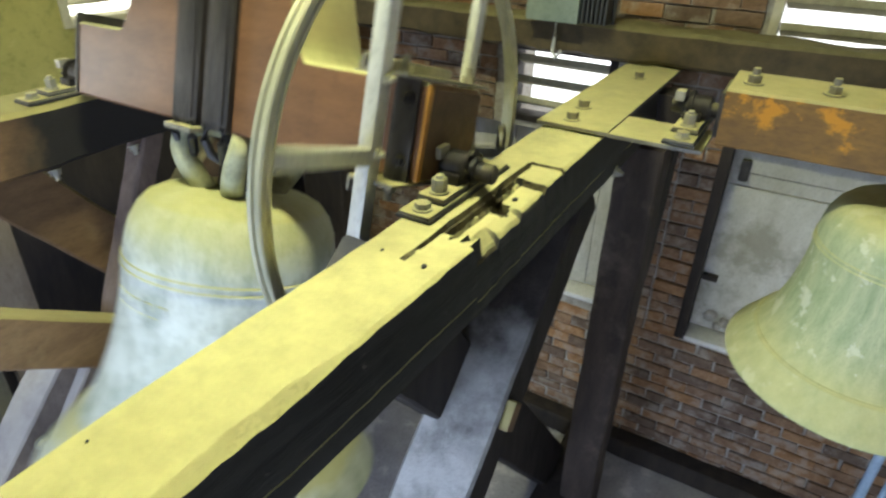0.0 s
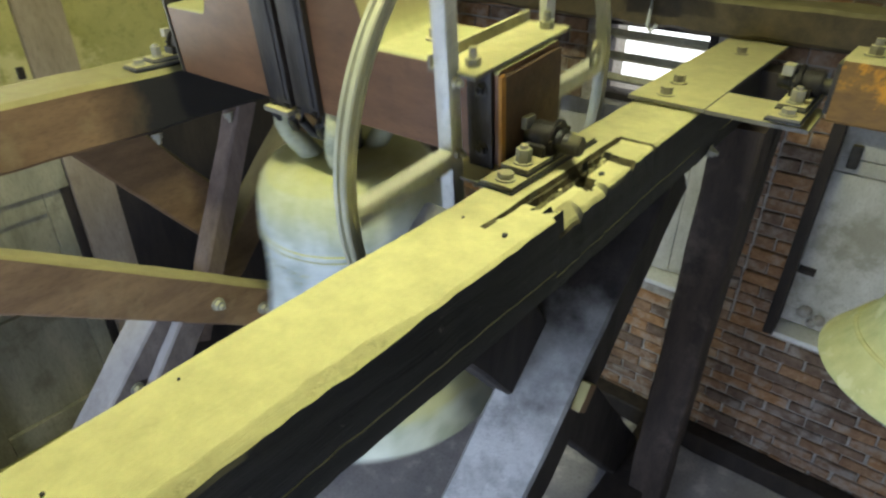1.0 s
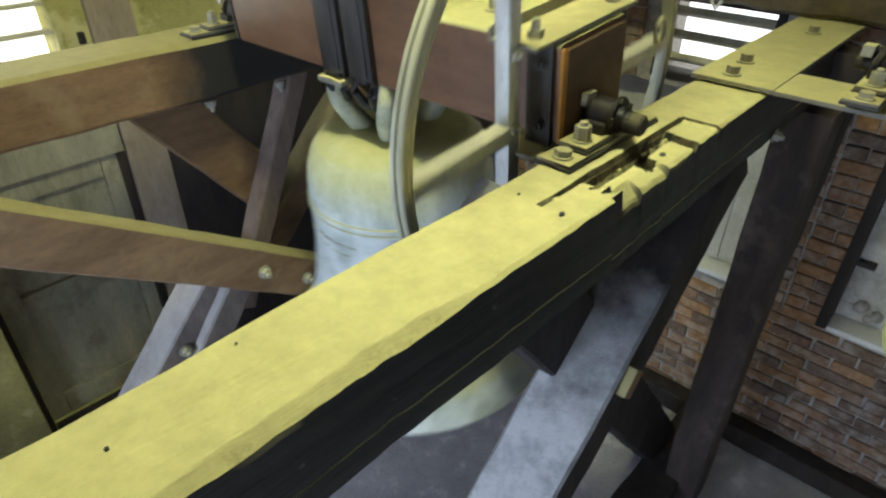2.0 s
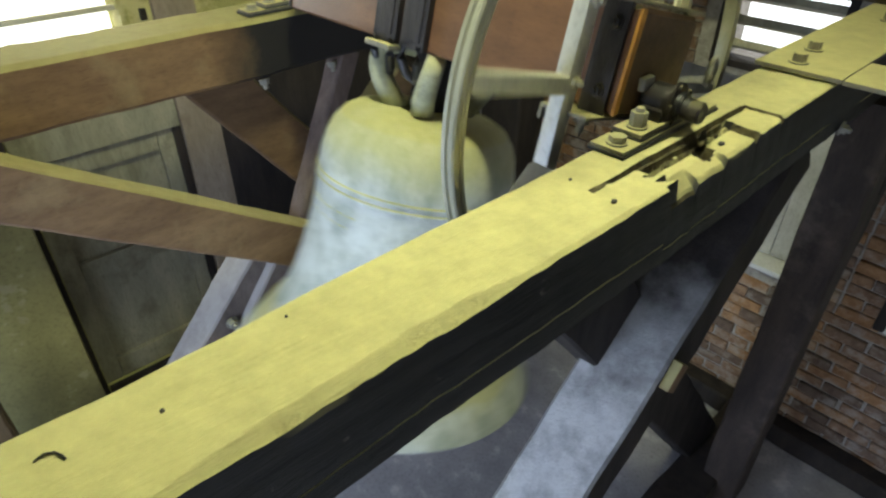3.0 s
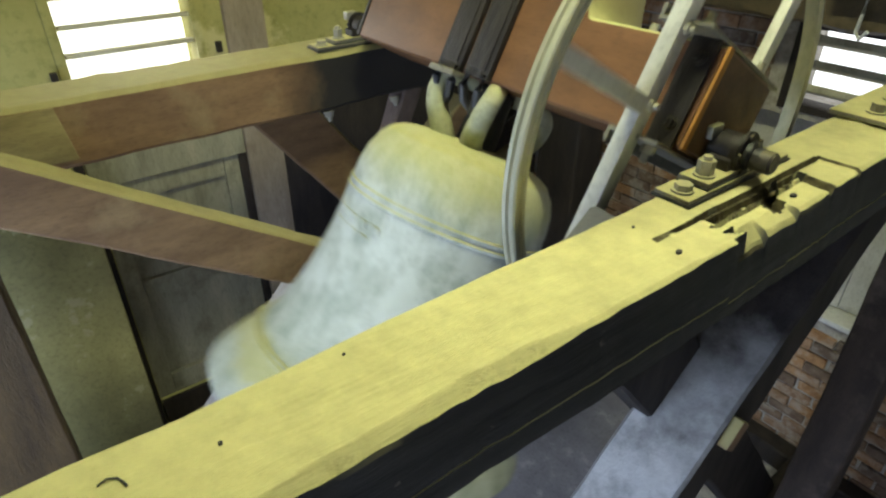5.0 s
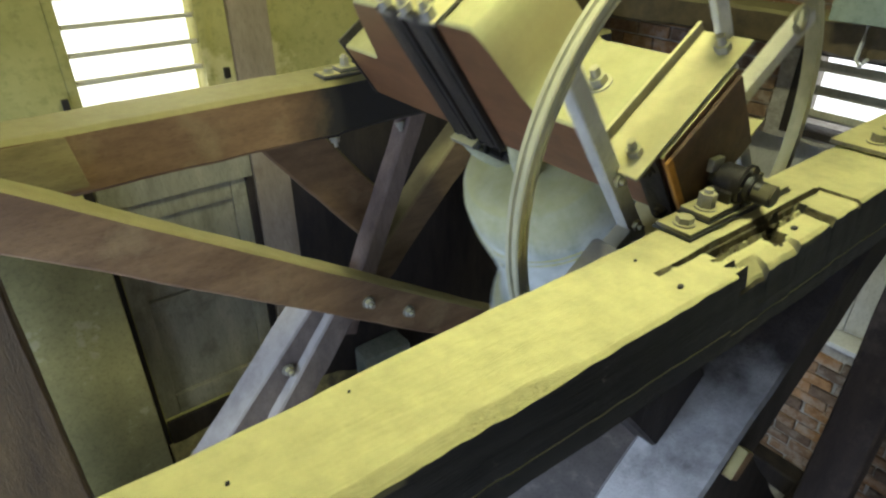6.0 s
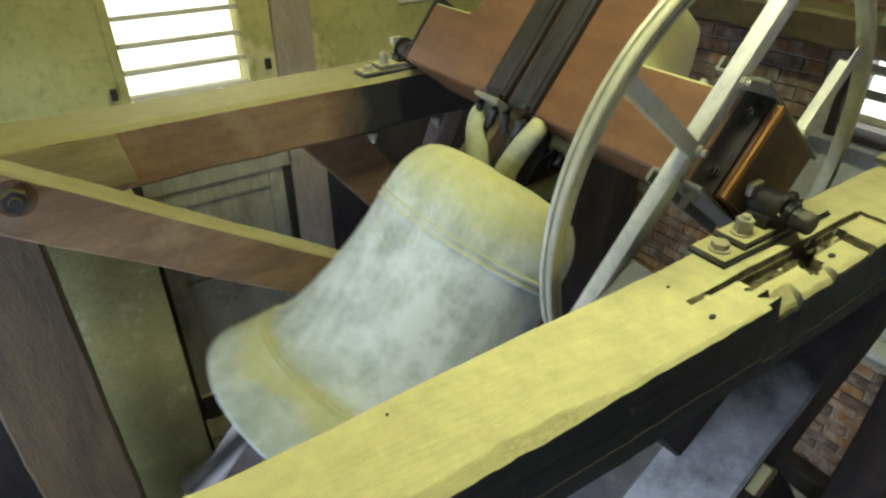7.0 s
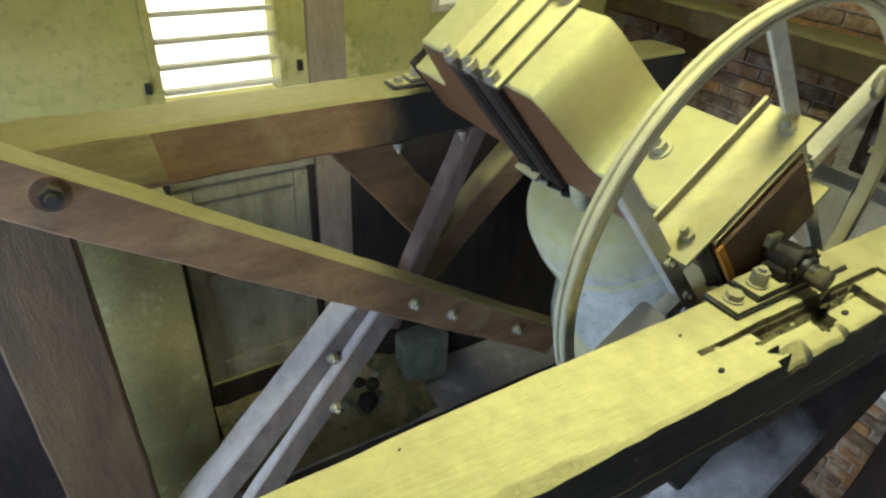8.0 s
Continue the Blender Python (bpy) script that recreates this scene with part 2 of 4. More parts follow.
def part(name, bm, mat, parent, label="", smooth=True):
    ob = new(name, mesh_of(name, bm, mat, smooth))
    ob.parent = parent
    return tagged(ob, label)


def thing(name, label, category, group="", kind="", at=(0, 0, 0)):
    ob = new(name)
    ob.location = at
    return tagged(ob, label, category, group, kind)


def solo(name, bm, mat, label="", category="", group="", kind="", smooth=True):
    return tagged(new(name, mesh_of(name, bm, mat, smooth)), label, category, group, kind)


def box(bm, x0, x1, y0, y1, z0, z1, bevel=0.0, m=None, seg=2):
    r = bmesh.ops.create_cube(bm, size=1.0, matrix=Matrix.Translation(((x0 + x1) / 2, (y0 + y1) / 2, (z0 + z1) / 2)) @ Matrix.Diagonal((abs(x1 - x0), abs(y1 - y0), abs(z1 - z0), 1)))
    vs = r["verts"]
    if bevel:
        es = list({e for v in vs for e in v.link_edges})
        vs = [v for v in bmesh.ops.bevel(bm, geom=es, offset=bevel, segments=seg, affect="EDGES", profile=0.6)["verts"]]
        vs = list({v for v in vs})
    if m is not None:
        bmesh.ops.transform(bm, matrix=m, verts=vs)
    return vs


def cyl(bm, r, h, m, seg=20, r2=None, bevel=0.0):
    vs = bmesh.ops.create_cone(bm, cap_ends=True, segments=seg, radius1=r, radius2=r if r2 is None else r2, depth=h, matrix=m)["verts"]
    if bevel:
        es = [e for e in {e for v in vs for e in v.link_edges} if len(e.link_faces) == 2 and max(len(f.verts) for f in e.link_faces) > 4]
        bmesh.ops.bevel(bm, geom=es, offset=bevel, segments=2, affect="EDGES")


def spin(bm, profile, axis="Z", seg=96, closed=False):
    """A surface of revolution of (radius, height) points about Z or X."""
    rings = []
    for r, h in profile:
        ring = []
        for i in range(seg):
            a = 2 * math.pi * i / seg
            c, s = r * math.cos(a), r * math.sin(a)
            ring.append(bm.verts.new((c, s, h) if axis == "Z" else (h, c, s)))
        rings.append(ring)
    pairs = list(zip(rings, rings[1:])) + ([(rings[-1], rings[0])] if closed else [])
    for a, b in pairs:
        for i in range(seg):
            j = (i + 1) % seg
            bm.faces.new((a[i], a[j], b[j], b[i]))
    return rings


def timber(bm, a, b, wide, deep, side=(1, 0, 0), bevel=0.008, rough=0.003, step=0.08, seed=0.0):
    """A sawn timber from a to b: wide along side, deep across it; edges eased and faces uneven."""
    a, b, side = Vector(a), Vector(b), Vector(side).normalized()
    d = (b - a).normalized()
    side = (side - d * side.dot(d)).normalized()
    up = side.cross(d)
    n = max(2, int((b - a).length / step))
    w, h, c = wide / 2, deep / 2, bevel
    ring = [(-w + c, -h), (0, -h), (w - c, -h), (w, -h + c), (w, 0), (w, h - c), (w - c, h), (0, h), (-w + c, h), (-w, h - c), (-w, 0), (-w, -h + c)]
    rows = []
    for i in range(n + 1):
        p = a + (b - a) * (i / n)
        row = []
        for u, v in ring:
            q = p + side * u + up * v
            k = noise.noise(q * 5.0 + Vector((seed, 0, 0))) * rough * 1.6 + noise.noise(q * 17.0 + Vector((0, seed, 0))) * rough
            row.append(bm.verts.new(q + (side * (u / w) + up * (v / h)) * k))
        rows.append(row)
    for r0, r1 in zip(rows, rows[1:]):
        for i in range(len(ring)):
            j = (i + 1) % len(ring)
            bm.faces.new((r0[i], r0[j], r1[j], r1[i]))
    bm.faces.new(rows[0])
    bm.faces.new(rows[-1])


def hex_bolt(bm, p, axis, r=0.014, h=0.012, washer=0.0, stud=0.0):
    m = Vector(axis).to_track_quat("Z", "Y").to_matrix().to_4x4()
    m.translation = Vector(p)
    if washer:
        cyl(bm, washer, 0.004, m @ Matrix.Translation((0, 0, 0.002)), 20)
    cyl(bm, r, h, m @ Matrix.Translation((0, 0, h / 2 + (0.004 if washer else 0))), 6)
    if stud:
        cyl(bm, r * 0.55, stud, m @ Matrix.Translation((0, 0, h + stud / 2)), 12, r2=r * 0.5)


# ---- the room ----
X0, X1, Y0, Y1, ZF, ZC = -2.05, 2.35, -2.55, 2.0, -0.15, 3.9

bm = bmesh.new()
box(bm, X0 - 0.3, X1 + 0.3, Y0 - 0.3, Y1 + 0.4, ZF - 0.2, ZF)
solo("floor", bm, M["floor"], "dusty grey cracked floor of the bell chamber", "floor", kind="structure", smooth=False)
bm = bmesh.new()
box(bm, X0 - 0.3, X1 + 0.3, Y0 - 0.3, Y1 + 0.4, ZC, ZC + 0.15)
solo("ceiling", bm, M["dark_oak"], "dark boarded ceiling over the bell frame", "ceiling", kind="structure", smooth=False)


def wall_cells(bm, axis, at, thick, u0, u1, z0, z1, holes):
    """A wall on a plane x or y = at, thickened outwards, with rectangular openings through it."""
    us = sorted({u0, u1, *[h[0] for h in holes], *[h[1] for h in holes]})
    zs = sorted({z0, z1, *[h[2] for h in holes], *[h[3] for h in holes]})
    for a, b in zip(us, us[1:]):
        for c, d in zip(zs, zs[1:]):
            u, z = (a + b) / 2, (c + d) / 2
            if any(h[0] < u < h[1] and h[2] < z < h[3] for h in holes):
                continue
            if axis == "x":
                box(bm, at, at + thick, a, b, c, d)
            else:
                box(bm, a, b, at, at + thick, c, d)
    bmesh.ops.remove_doubles(bm, verts=bm.verts, dist=1e-4)
    inner = [f for f in bm.faces if any(g is not f and (g.calc_center_median() - f.calc_center_median()).length < 1e-4 for e in f.edges for g in e.link_faces)]
    bmesh.ops.delete(bm, geom=inner, context="FACES")


WEST_WINDOW = (-0.545, -0.005, 1.74, 2.62)
WEST_WINDOW_2 = (0.7, 1.22, 2.07, 2.62)
WEST_DOOR = (-0.56, 0.06, 0.25, 1.42)
NORTH = dict(board_left=(-0.85, 0.12, 0.72, 1.6), louvre_left=(-0.62, -0.1, 1.63, 2.0), board_right=(0.43, 1.75, 0.68, 1.72), louvre_right=(0.45, 1.7, 2.08, 2.75))

bm = bmesh.new()
wall_cells(bm, "x", X0, -0.25, Y0, Y1, ZF, ZC, [WEST_WINDOW, WEST_WINDOW_2, WEST_DOOR])
wall_west = solo("wall_west", bm, M["plaster"], "yellowed plaster wall with a louvred opening", "wall", kind="structure", smooth=False)
bm = bmesh.new()
wall_cells(bm, "y", Y1, 0.3, X0, X1, ZF, ZC, list(NORTH.values()))
wall_north = solo("wall_north", bm, M["mortar"], "old red brick wall with boarded and louvred openings", "wall", kind="structure", smooth=False)
bm = bmesh.new()
wall_cells(bm, "y", Y0, -0.25, X0, X1, ZF, ZC, [(-1.35, 0.15, 0.75, 1.75), (0.8, 1.9, 0.5, 1.5)])
solo("wall_south", bm, M["mortar"], "old masonry wall with a window opening", "wall", kind="structure", smooth=False)
bm = bmesh.new()
wall_cells(bm, "x", X1, 0.25, Y0, Y1, ZF, ZC, [])
solo("wall_east", bm, M["mortar"], "old masonry wall", "wall", kind="structure", smooth=False)
for n, (a, b) in enumerate((((X0 - 0.9, -3.5, -0.5), (X0 - 0.9, 3.5, 4.5)), ((-3.5, Y1 + 0.9, -0.5), (3.5, Y1 + 0.9, 4.5)), ((-3.5, Y0 - 0.9, -0.5), (3.5, Y0 - 0.9, 4.5)))):
    bm = bmesh.new()
    vs = [bm.verts.new(p) for p in ((a[0], a[1], a[2]), (b[0], b[1], a[2]), (b[0], b[1], b[2]), (a[0], a[1], b[2]))]
    bm.faces.new(vs)
    solo("backdrop", bm, M["sky_glow"], "white overcast sky outside the louvres", "sky", kind="structure", smooth=False)


def louvre_window(axis, at, u0, u1, z0, z1, pitch, mat_frame, mat_slat, label, thick=0.014, tilt=14):
    """A wooden louvre in a wall opening: frame and sloping slats, each a part."""
    w = thing("louvre_window", label, "louvre", kind="structure")

    def put(name, a0, a1, d0, d1, c0, c1, mat, tilt=0.0):
        k = bmesh.new()
        uc, dc, zc = (a0 + a1) / 2, (d0 + d1) / 2, (c0 + c1) / 2
        vs = box(k, -(a1 - a0) / 2, (a1 - a0) / 2, -(d1 - d0) / 2, (d1 - d0) / 2, -(c1 - c0) / 2, (c1 - c0) / 2, 0.003)
        turn = Matrix.Rotation(radians(tilt), 4, "X")
        if axis == "x":
            m = Matrix.Translation((at - dc, uc, zc)) @ Matrix.Rotation(radians(90), 4, "Z") @ turn
        else:
            m = Matrix.Translation((uc, at + dc, zc)) @ turn
        k.transform(m)
        return part(name, k, mat, w)

    f = 0.035
    put("frame_side", u0, u0 + f, -0.012, 0.09, z0, z1, mat_frame)
    put("frame_side", u1 - f, u1, -0.012, 0.09, z0, z1, mat_frame)
    put("frame_sill", u0 + f, u1 - f, -0.012, 0.1, z0, z0 + 0.03, mat_frame)
    put("frame_head", u0 + f, u1 - f, -0.012, 0.09, z1 - 0.03, z1, mat_frame)
    z = z0 + 0.03 + pitch * 0.6
    while z < z1 - 0.04:
        put("slat", u0 + f + 0.004, u1 - f - 0.004, 0.0, 0.085, z - thick / 2, z + thick / 2, mat_slat, -tilt if axis == "y" else tilt)
        z += pitch
    return w


louvre_window("x", X0, *WEST_WINDOW, 0.1, M["plaster"], M["cream_board"], "cream-painted wooden louvre with white daylight behind its slats", 0.018, -9)
louvre_window("x", X0, *WEST_WINDOW_2, 0.118, M["cream_board"], M["cream_board"], "second cream-painted louvre high on the plaster wall")
louvre_window("y", Y1, *NORTH["louvre_left"], 0.1, M["dark_oak"], M["grey_board"], "dark wooden louvre with daylight between its slats", 0.03, 22)
louvre_window("y", Y1, *NORTH["louvre_right"], 0.1, M["cream_board"], M["grey_board"], "wooden louvre with daylight between its slats", 0.03, 22)

# ---- near bell-frame beam ----


def hole_depth(x, y):
    """How far the rotted housing cuts into the beam's top."""
    jag = 0.009 * noise.noise(Vector((x * 30, y * 30, 3.0))) + 0.004 * noise.noise(Vector((x * 90, y * 90, 7.0)))
    d = 0.0
    if abs(x - 0.098 - 0.2 * jag) < 0.004 and 0.05 < y < 0.57 or x > 0.098 and abs(y - 0.572 - 0.3 * jag) < 0.007:
        d = 0.012
    edge = 0.11 + 0.05 * (((x - 0.128) / 0.026) % 1.0) if x > 0.128 else 0.13
    if x > 0.102 and edge < y < 0.56:
        d = max(d, 0.004)
        if x > 0.128 + 0.3 * jag and y < 0.45:
            d = 0.011 if y > 0.33 else 0.012 + 0.2 * jag
        if x > 0.13 and abs(y - 0.455 - 0.4 * jag) < 0.006:
            d = 0.02
        if 0.102 + 0.3 * jag < x < 0.124 + 1.2 * jag and 0.14 < y < 0.47:
            d = 0.026 + 0.8 * jag
        if 0.126 < x < 0.16 + 2 * jag and 0.29 + jag < y < 0.335 + jag:
            d = 0.034 + 0.5 * jag
        if x > 0.15 and y < 0.33:
            d += (x - 0.15) * (1.0 if y < 0.22 else 0.45)
    return max(d, 0.0)


def near_beam():
    k = bmesh.new()
    y, rows, wanes = -2.4, [], []
    nx = 44
    while y < 1.62:
        fine = -0.1 < y < 0.72
        row = []
        wl = 0.006 * noise.noise(Vector((1.0, y * 2.1, 0))) + 0.003 * noise.noise(Vector((5.0, y * 9, 0)))
        wane = 0.017 * max(0.0, min(1.0, 1.6 - abs(y + 0.5) / 0.22)) * (0.7 + 0.6 * noise.noise(Vector((6.0, y * 3.3, 0)))) + 0.007 + 0.004 * noise.noise(Vector((9.0, y * 5, 0))) + 0.004 * noise.noise(Vector((4.0, y * 21, 0)))
        right = 0.186 - 0.011 * max(0.0, min(1.0, (0.1 - y) / 0.5)) + 0.004 * noise.noise(Vector((3.0, y * 2.2, 0))) + 0.002 * noise.noise(Vector((3.0, y * 24, 0)))
        tooth = 0.0
        for i in range(nx + 1):
            x = wl + (right - tooth - wl) * i / nx
            z = 2.0 + 0.0025 * noise.noise(Vector((x * 12, y * 5, 0))) + 0.0012 * noise.noise(Vector((x * 40, y * 18, 2)))
            over = x - (right - wane)
            if over > 0:
                z -= 0.7 * over + (0.0025 * noise.noise(Vector((x * 50, y * 26, 4))) if wane > 0.017 else 0.0)
            if x - wl < 0.008:
                z -= 0.006 * (1 - (x - wl) / 0.008) ** 2
            z -= hole_depth(x, y)
            row.append(k.verts.new((x, y, z)))
        zb = 1.83
        shake = 0.66 + 0.12 * noise.noise(Vector((2.0, y * 1.3, 0))) + 0.01 * noise.noise(Vector((2.0, y * 15, 0)))
        for t in (0.05, 0.25, 0.45, shake - 0.012, shake, shake + 0.012, 0.94, 1.0):
            zz = row[nx].co.z + (zb - row[nx].co.z) * t
            xx = right + 0.008 * min(1.0, 2 * t) + 0.003 * noise.noise(Vector((7, y * 6, zz * 20))) - (0.008 if t == 1.0 else 0.007 * max(0.0, 0.4 + noise.noise(Vector((8.0, y * 2.5, 0)))) if t == shake else 0)
            row.append(k.verts.new((xx, y, zz)))
        row.append(k.verts.new((wl + 0.008, y, zb)))
        for t in (0.05, 0.5, 0.95):
            row.append(k.verts.new((wl - 0.002 * t, y, zb + (row[0].co.z - zb) * t)))
        rows.append(row)
        wanes.append(right - wane + 0.012 if wane > 0.019 else 9.0)
        y += 0.006 if fine else 0.014 if -1.3 < y < 0 else 0.035
    for r0, r1, edge in zip(rows, rows[1:], wanes):
        for i in range(len(r0)):
            j = (i + 1) % len(r0)
            f = k.faces.new((r0[i], r0[j], r1[j], r1[i]))
            c = f.calc_center_median()
            if i < nx and c.x > edge + 0.022 * noise.noise(Vector((c.x * 40, c.y * 30, 1.0))):
                f.material_index = 2
            if i < nx and 0.0 < c.y < 0.6 and (2.0 - c.z > 0.042 or 2.0 - c.z > 0.017 and c.x < 0.15 or abs(c.y - 0.455) < 0.011 and c.x > 0.125 or abs(c.x - 0.098) < 0.005 and c.y < 0.57 or c.x > 0.098 and abs(c.y - 0.572) < 0.008):
                f.material_index = 1
    k.faces.new(rows[0])
    k.faces.new(rows[-1])
    b = thing("frame_beam", "black oak bell-frame beam, its top coated with pale yellow dust, with a rotted housing", "beam")
    me = part("timber", k, M["black_oak"], b).data
    me.materials.append(M["rot"])
    me.materials.append(M["wane"])
    me.set_sharp_from_angle(angle=radians(12))
    for p in me.polygons:
        if 0.09 < p.center.y < 0.58 and p.center.x > 0.1 and p.center.z > 1.9:
            p.use_smooth = False
    for x, y, r in ((0.145, 0.0, 0.0045), (0.05, 0.007, 0.0025), (0.073, -0.726, 0.0018), (0.062, -0.93, 0.0018), (0.15, 0.37, 0.006), (0.03, -0.55, 0.0015)):
        k = bmesh.new()
        z = 2.0012 - hole_depth(x, y)
        cyl(k, r, 0.004, Matrix.Translation((x, y, z)) @ Matrix.Diagonal((1, 1.4, 1, 1)), 12)
        part("nail_hole", k, M["cable"], b)
    k = bmesh.new()
    pts = [(0.055 + 0.6 * (x - 0.055), -0.83 + 0.6 * (y + 0.83)) for x, y in [(0.045, -0.835), (0.052, -0.822), (0.066, -0.815), (0.078, -0.812), (0.047, -0.842), (0.05, -0.852)]]
    for p, q in ((0, 1), (1, 2), (2, 3), (0, 4), (4, 5)):
        timber(k, (*pts[p], 2.003), (*pts[q], 2.002), 0.0022, 0.0022, (0, 0, 1), 0.0006, 0.0, 1)
    part("bent_nail", k, M["cable"], b, "bent rusty nail lying in the dust")
    return b


near_beam()

# steel tie plate over the far end of the beam
b = thing("tie_plate", "dusty flat steel tie plate bolted across the beam ends", "steel plate")
bm = bmesh.new()
box(bm, -0.01, 0.2, 0.86, 2.0, 2.006, 2.018, 0.002)
part("long_plate", bm, M["steel_dust"], b)
bm = bmesh.new()
box(bm, 0.202, 0.45, 0.86, 1.06, 2.005, 2.017, 0.002)
part("cross_plate", bm, M["steel_dust"], b)
for x, y in ((0.075, 0.92), (0.06, 1.06), (0.1, 1.55)):
    bm = bmesh.new()
    hex_bolt(bm, (x, y, 2.018), (0, 0, 1), 0.017, 0.02, 0.024)
    part("bolt", bm, M["steel_dust"], b)
bm = bmesh.new()
hex_bolt(bm, (0.2, 1.02, 1.85), (1, 0, -0.1), 0.014, 0.012, 0.02, 0.014)
tagged(part("side_bolt", bm, M["bolt"], b), "pale nut on the beam's side")


def brace(name, a, b, wide, deep, mat, label, side=(1, 0, 0), bolts=(), bolt_axis=(1, 0, 0), seed=0.0, big=None, peg=None):
    t = thing(name, label, "brace")
    k = bmesh.new()
    timber(k, a, b, wide, deep, side, seed=seed)
    part("timber", k, mat, t)
    for p in bolts:
        k = bmesh.new()
        hex_bolt(k, p, bolt_axis, 0.019, 0.02, 0.026, 0.018)
        part("bolt", k, M["bolt"], t)
    if peg:
        k = bmesh.new()
        box(k, -0.018, 0.018, -0.028, 0.028, -0.04, 0.04, 0.006, m=Matrix.Translation(peg) @ Matrix.Rotation(radians(-40), 4, "X"))
        part("wooden_peg", k, M["brown_oak"], t, "dusty wooden peg end")
    if big:
        k = bmesh.new()
        cyl(k, 0.048, 0.006, Matrix.Translation((big[0] + 0.003, big[1], big[2])) @ Matrix.Rotation(radians(90), 4, "Y"), 24, bevel=0.001)
        washer = part("washer", k, M["end_brown"], t, "dark rusty iron washer")
        k = bmesh.new()
        hex_bolt(k, (big[0] + 0.006, big[1], big[2]), bolt_axis, 0.03, 0.026, 0.0, 0.012)
        part("nut", k, M["iron"], washer, "large dark iron nut")
    return t


# post and crossed braces under the near beam
brace("frame_post", (0.2, 1.42, ZF), (0.2, 1.42, 1.83), 0.16, 0.16, M["post_brown"], "brown weathered upright oak post under the beam", side=(1, 0, 0))
# dark bar filling the dark area beside the post
brace("frame_brace", (0.17, 1.58, 0.3), (0.235, 1.58, 1.98), 0.12, 0.12, M["dark_oak"], "dark slanting bar rising beside the post", side=(1, 0, 0))
brace("frame_brace", (0.086, 0.86, 1.82), (0.086, -1.0, 0.09), 0.205, 0.15, M["dusted_brace"], "grey dust-covered oak brace, painted darker where the beam shades it", peg=(0.196, 0.35, 1.385))
brace("frame_brace", (-0.02, -0.03, 1.9), (-0.02, 1.6, -0.135), 0.12, 0.23, M["dark_brace"], "dark oak brace crossing behind the dusty one")
bm = bmesh.new()
timber(bm, (0.1, -1.2, ZF + 0.07), (0.1, 1.95, ZF + 0.07), 0.2, 0.14)
solo("frame_sill", bm, M["dark_oak"], "dark oak sill beam on the floor", "beam")
bm = bmesh.new()
timber(bm, (-0.6, 1.93, -0.09), (1.9, 1.93, -0.09), 0.11, 0.12, (0, 1, 0))
solo("wall_plate", bm, M["dark_oak"], "dark timber along the foot of the brick wall", "beam")
bm = bmesh.new()
timber(bm, (-2.0, 1.86, 2.09), (2.3, 1.86, 2.09), 0.2, 0.13, (0, 1, 0), rough=0.007, bevel=0.014)
solo("wall_beam", bm, M["wall_oak"], "brown timber beam along the brick wall", "beam")

# ---- far side of the frame ----
bm = bmesh.new()
timber(bm, (-1.41, -2.3, 1.905), (-1.41, 1.6, 1.905), 0.22, 0.19, rough=0.003, bevel=0.014, step=0.05)
far = thing("frame_beam", "brown oak frame beam with a dusty top and an oil-blackened end", "beam")
part("timber", bm, M["far_oak"], far)
bm = bmesh.new()
box(bm, -1.306, -1.293, -1.5, -0.65, 1.835, 1.985, 0.004)
for v in bm.verts:
    if v.co.y > -0.7:
        v.co.y += 0.12 * (1.91 - v.co.z) + 0.01 * noise.noise(v.co * 30)
part("scarf_face", bm, M["scarf"], far, "paler scarfed face of the beam")
for p in ((-1.34, 0.16, 1.79), (-1.34, 0.44, 1.79)):
    bm = bmesh.new()
    hex_bolt(bm, p, (0.3, 0, -1), 0.016, 0.014, 0.02, 0.02)
    part("bolt", bm, M["bolt"], far)
bm = bmesh.new()
hs = [(-0.93, 1.935), (0.13, 1.2), (0.31, 1.08)]
brace("long_brace", (-1.18, -1.12, 2.03), (-1.18, 0.95, 0.66), 0.1, 0.165, M["brown_oak"], "long reddish-brown oak brace bolted across the frame", bolts=[(-1.13, y, z) for y, z in hs[1:]] + [(-1.13, 0.68, 0.85)], seed=4.0, big=(-1.13, *hs[0]))
brace("pale_brace", (-1.38, 0.12, 1.2), (-1.38, -0.95, 0.05), 0.15, 0.13, M["pale_oak"], "pale grey oak brace, dusty", bolts=[(-1.3, -0.16, 0.9)])
brace("pale_brace", (-1.28, 0.1, 1.1), (-1.28, -0.7, 0.05), 0.06, 0.12, M["pale_oak"], "thin pale oak strut beside the brace", bolts=[(-1.25, -0.18, 0.66)])
brace("short_strut", (-1.36, 0.13, 0.93), (-1.36, 0.52, 1.82), 0.09, 0.085, M["strut_oak"], "steep pale oak strut below the beam")
brace("short_strut", (-1.5, -0.03, 1.86), (-1.5, 0.5, 1.2), 0.1, 0.2, M["brown_oak"], "brown oak strut below the beam")
brace("short_strut", (-1.43, 0.3, 1.1), (-1.43, 0.86, 1.66), 0.12, 0.14, M["dull_oak"], "short oak strut with a yellow dusty top")
brace("frame_post", (-1.45, -1.07, ZF), (-1.45, -1.07, 1.81), 0.2, 0.28, M["post_oak"], "dark brown oak frame post")
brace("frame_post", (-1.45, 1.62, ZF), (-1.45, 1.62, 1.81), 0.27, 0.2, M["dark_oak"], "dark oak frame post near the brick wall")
bm = bmesh.new()
timber(bm, (-1.4, -2.0, ZF + 0.08), (-1.4, 1.95, ZF + 0.08), 0.2, 0.16)
solo("frame_sill", bm, M["dark_oak"], "dark oak sill beam of the far frame", "beam")
bm = bmesh.new()
box(bm, -2.05, -1.75, -0.97, -0.61, ZF, 1.56, 0.02)
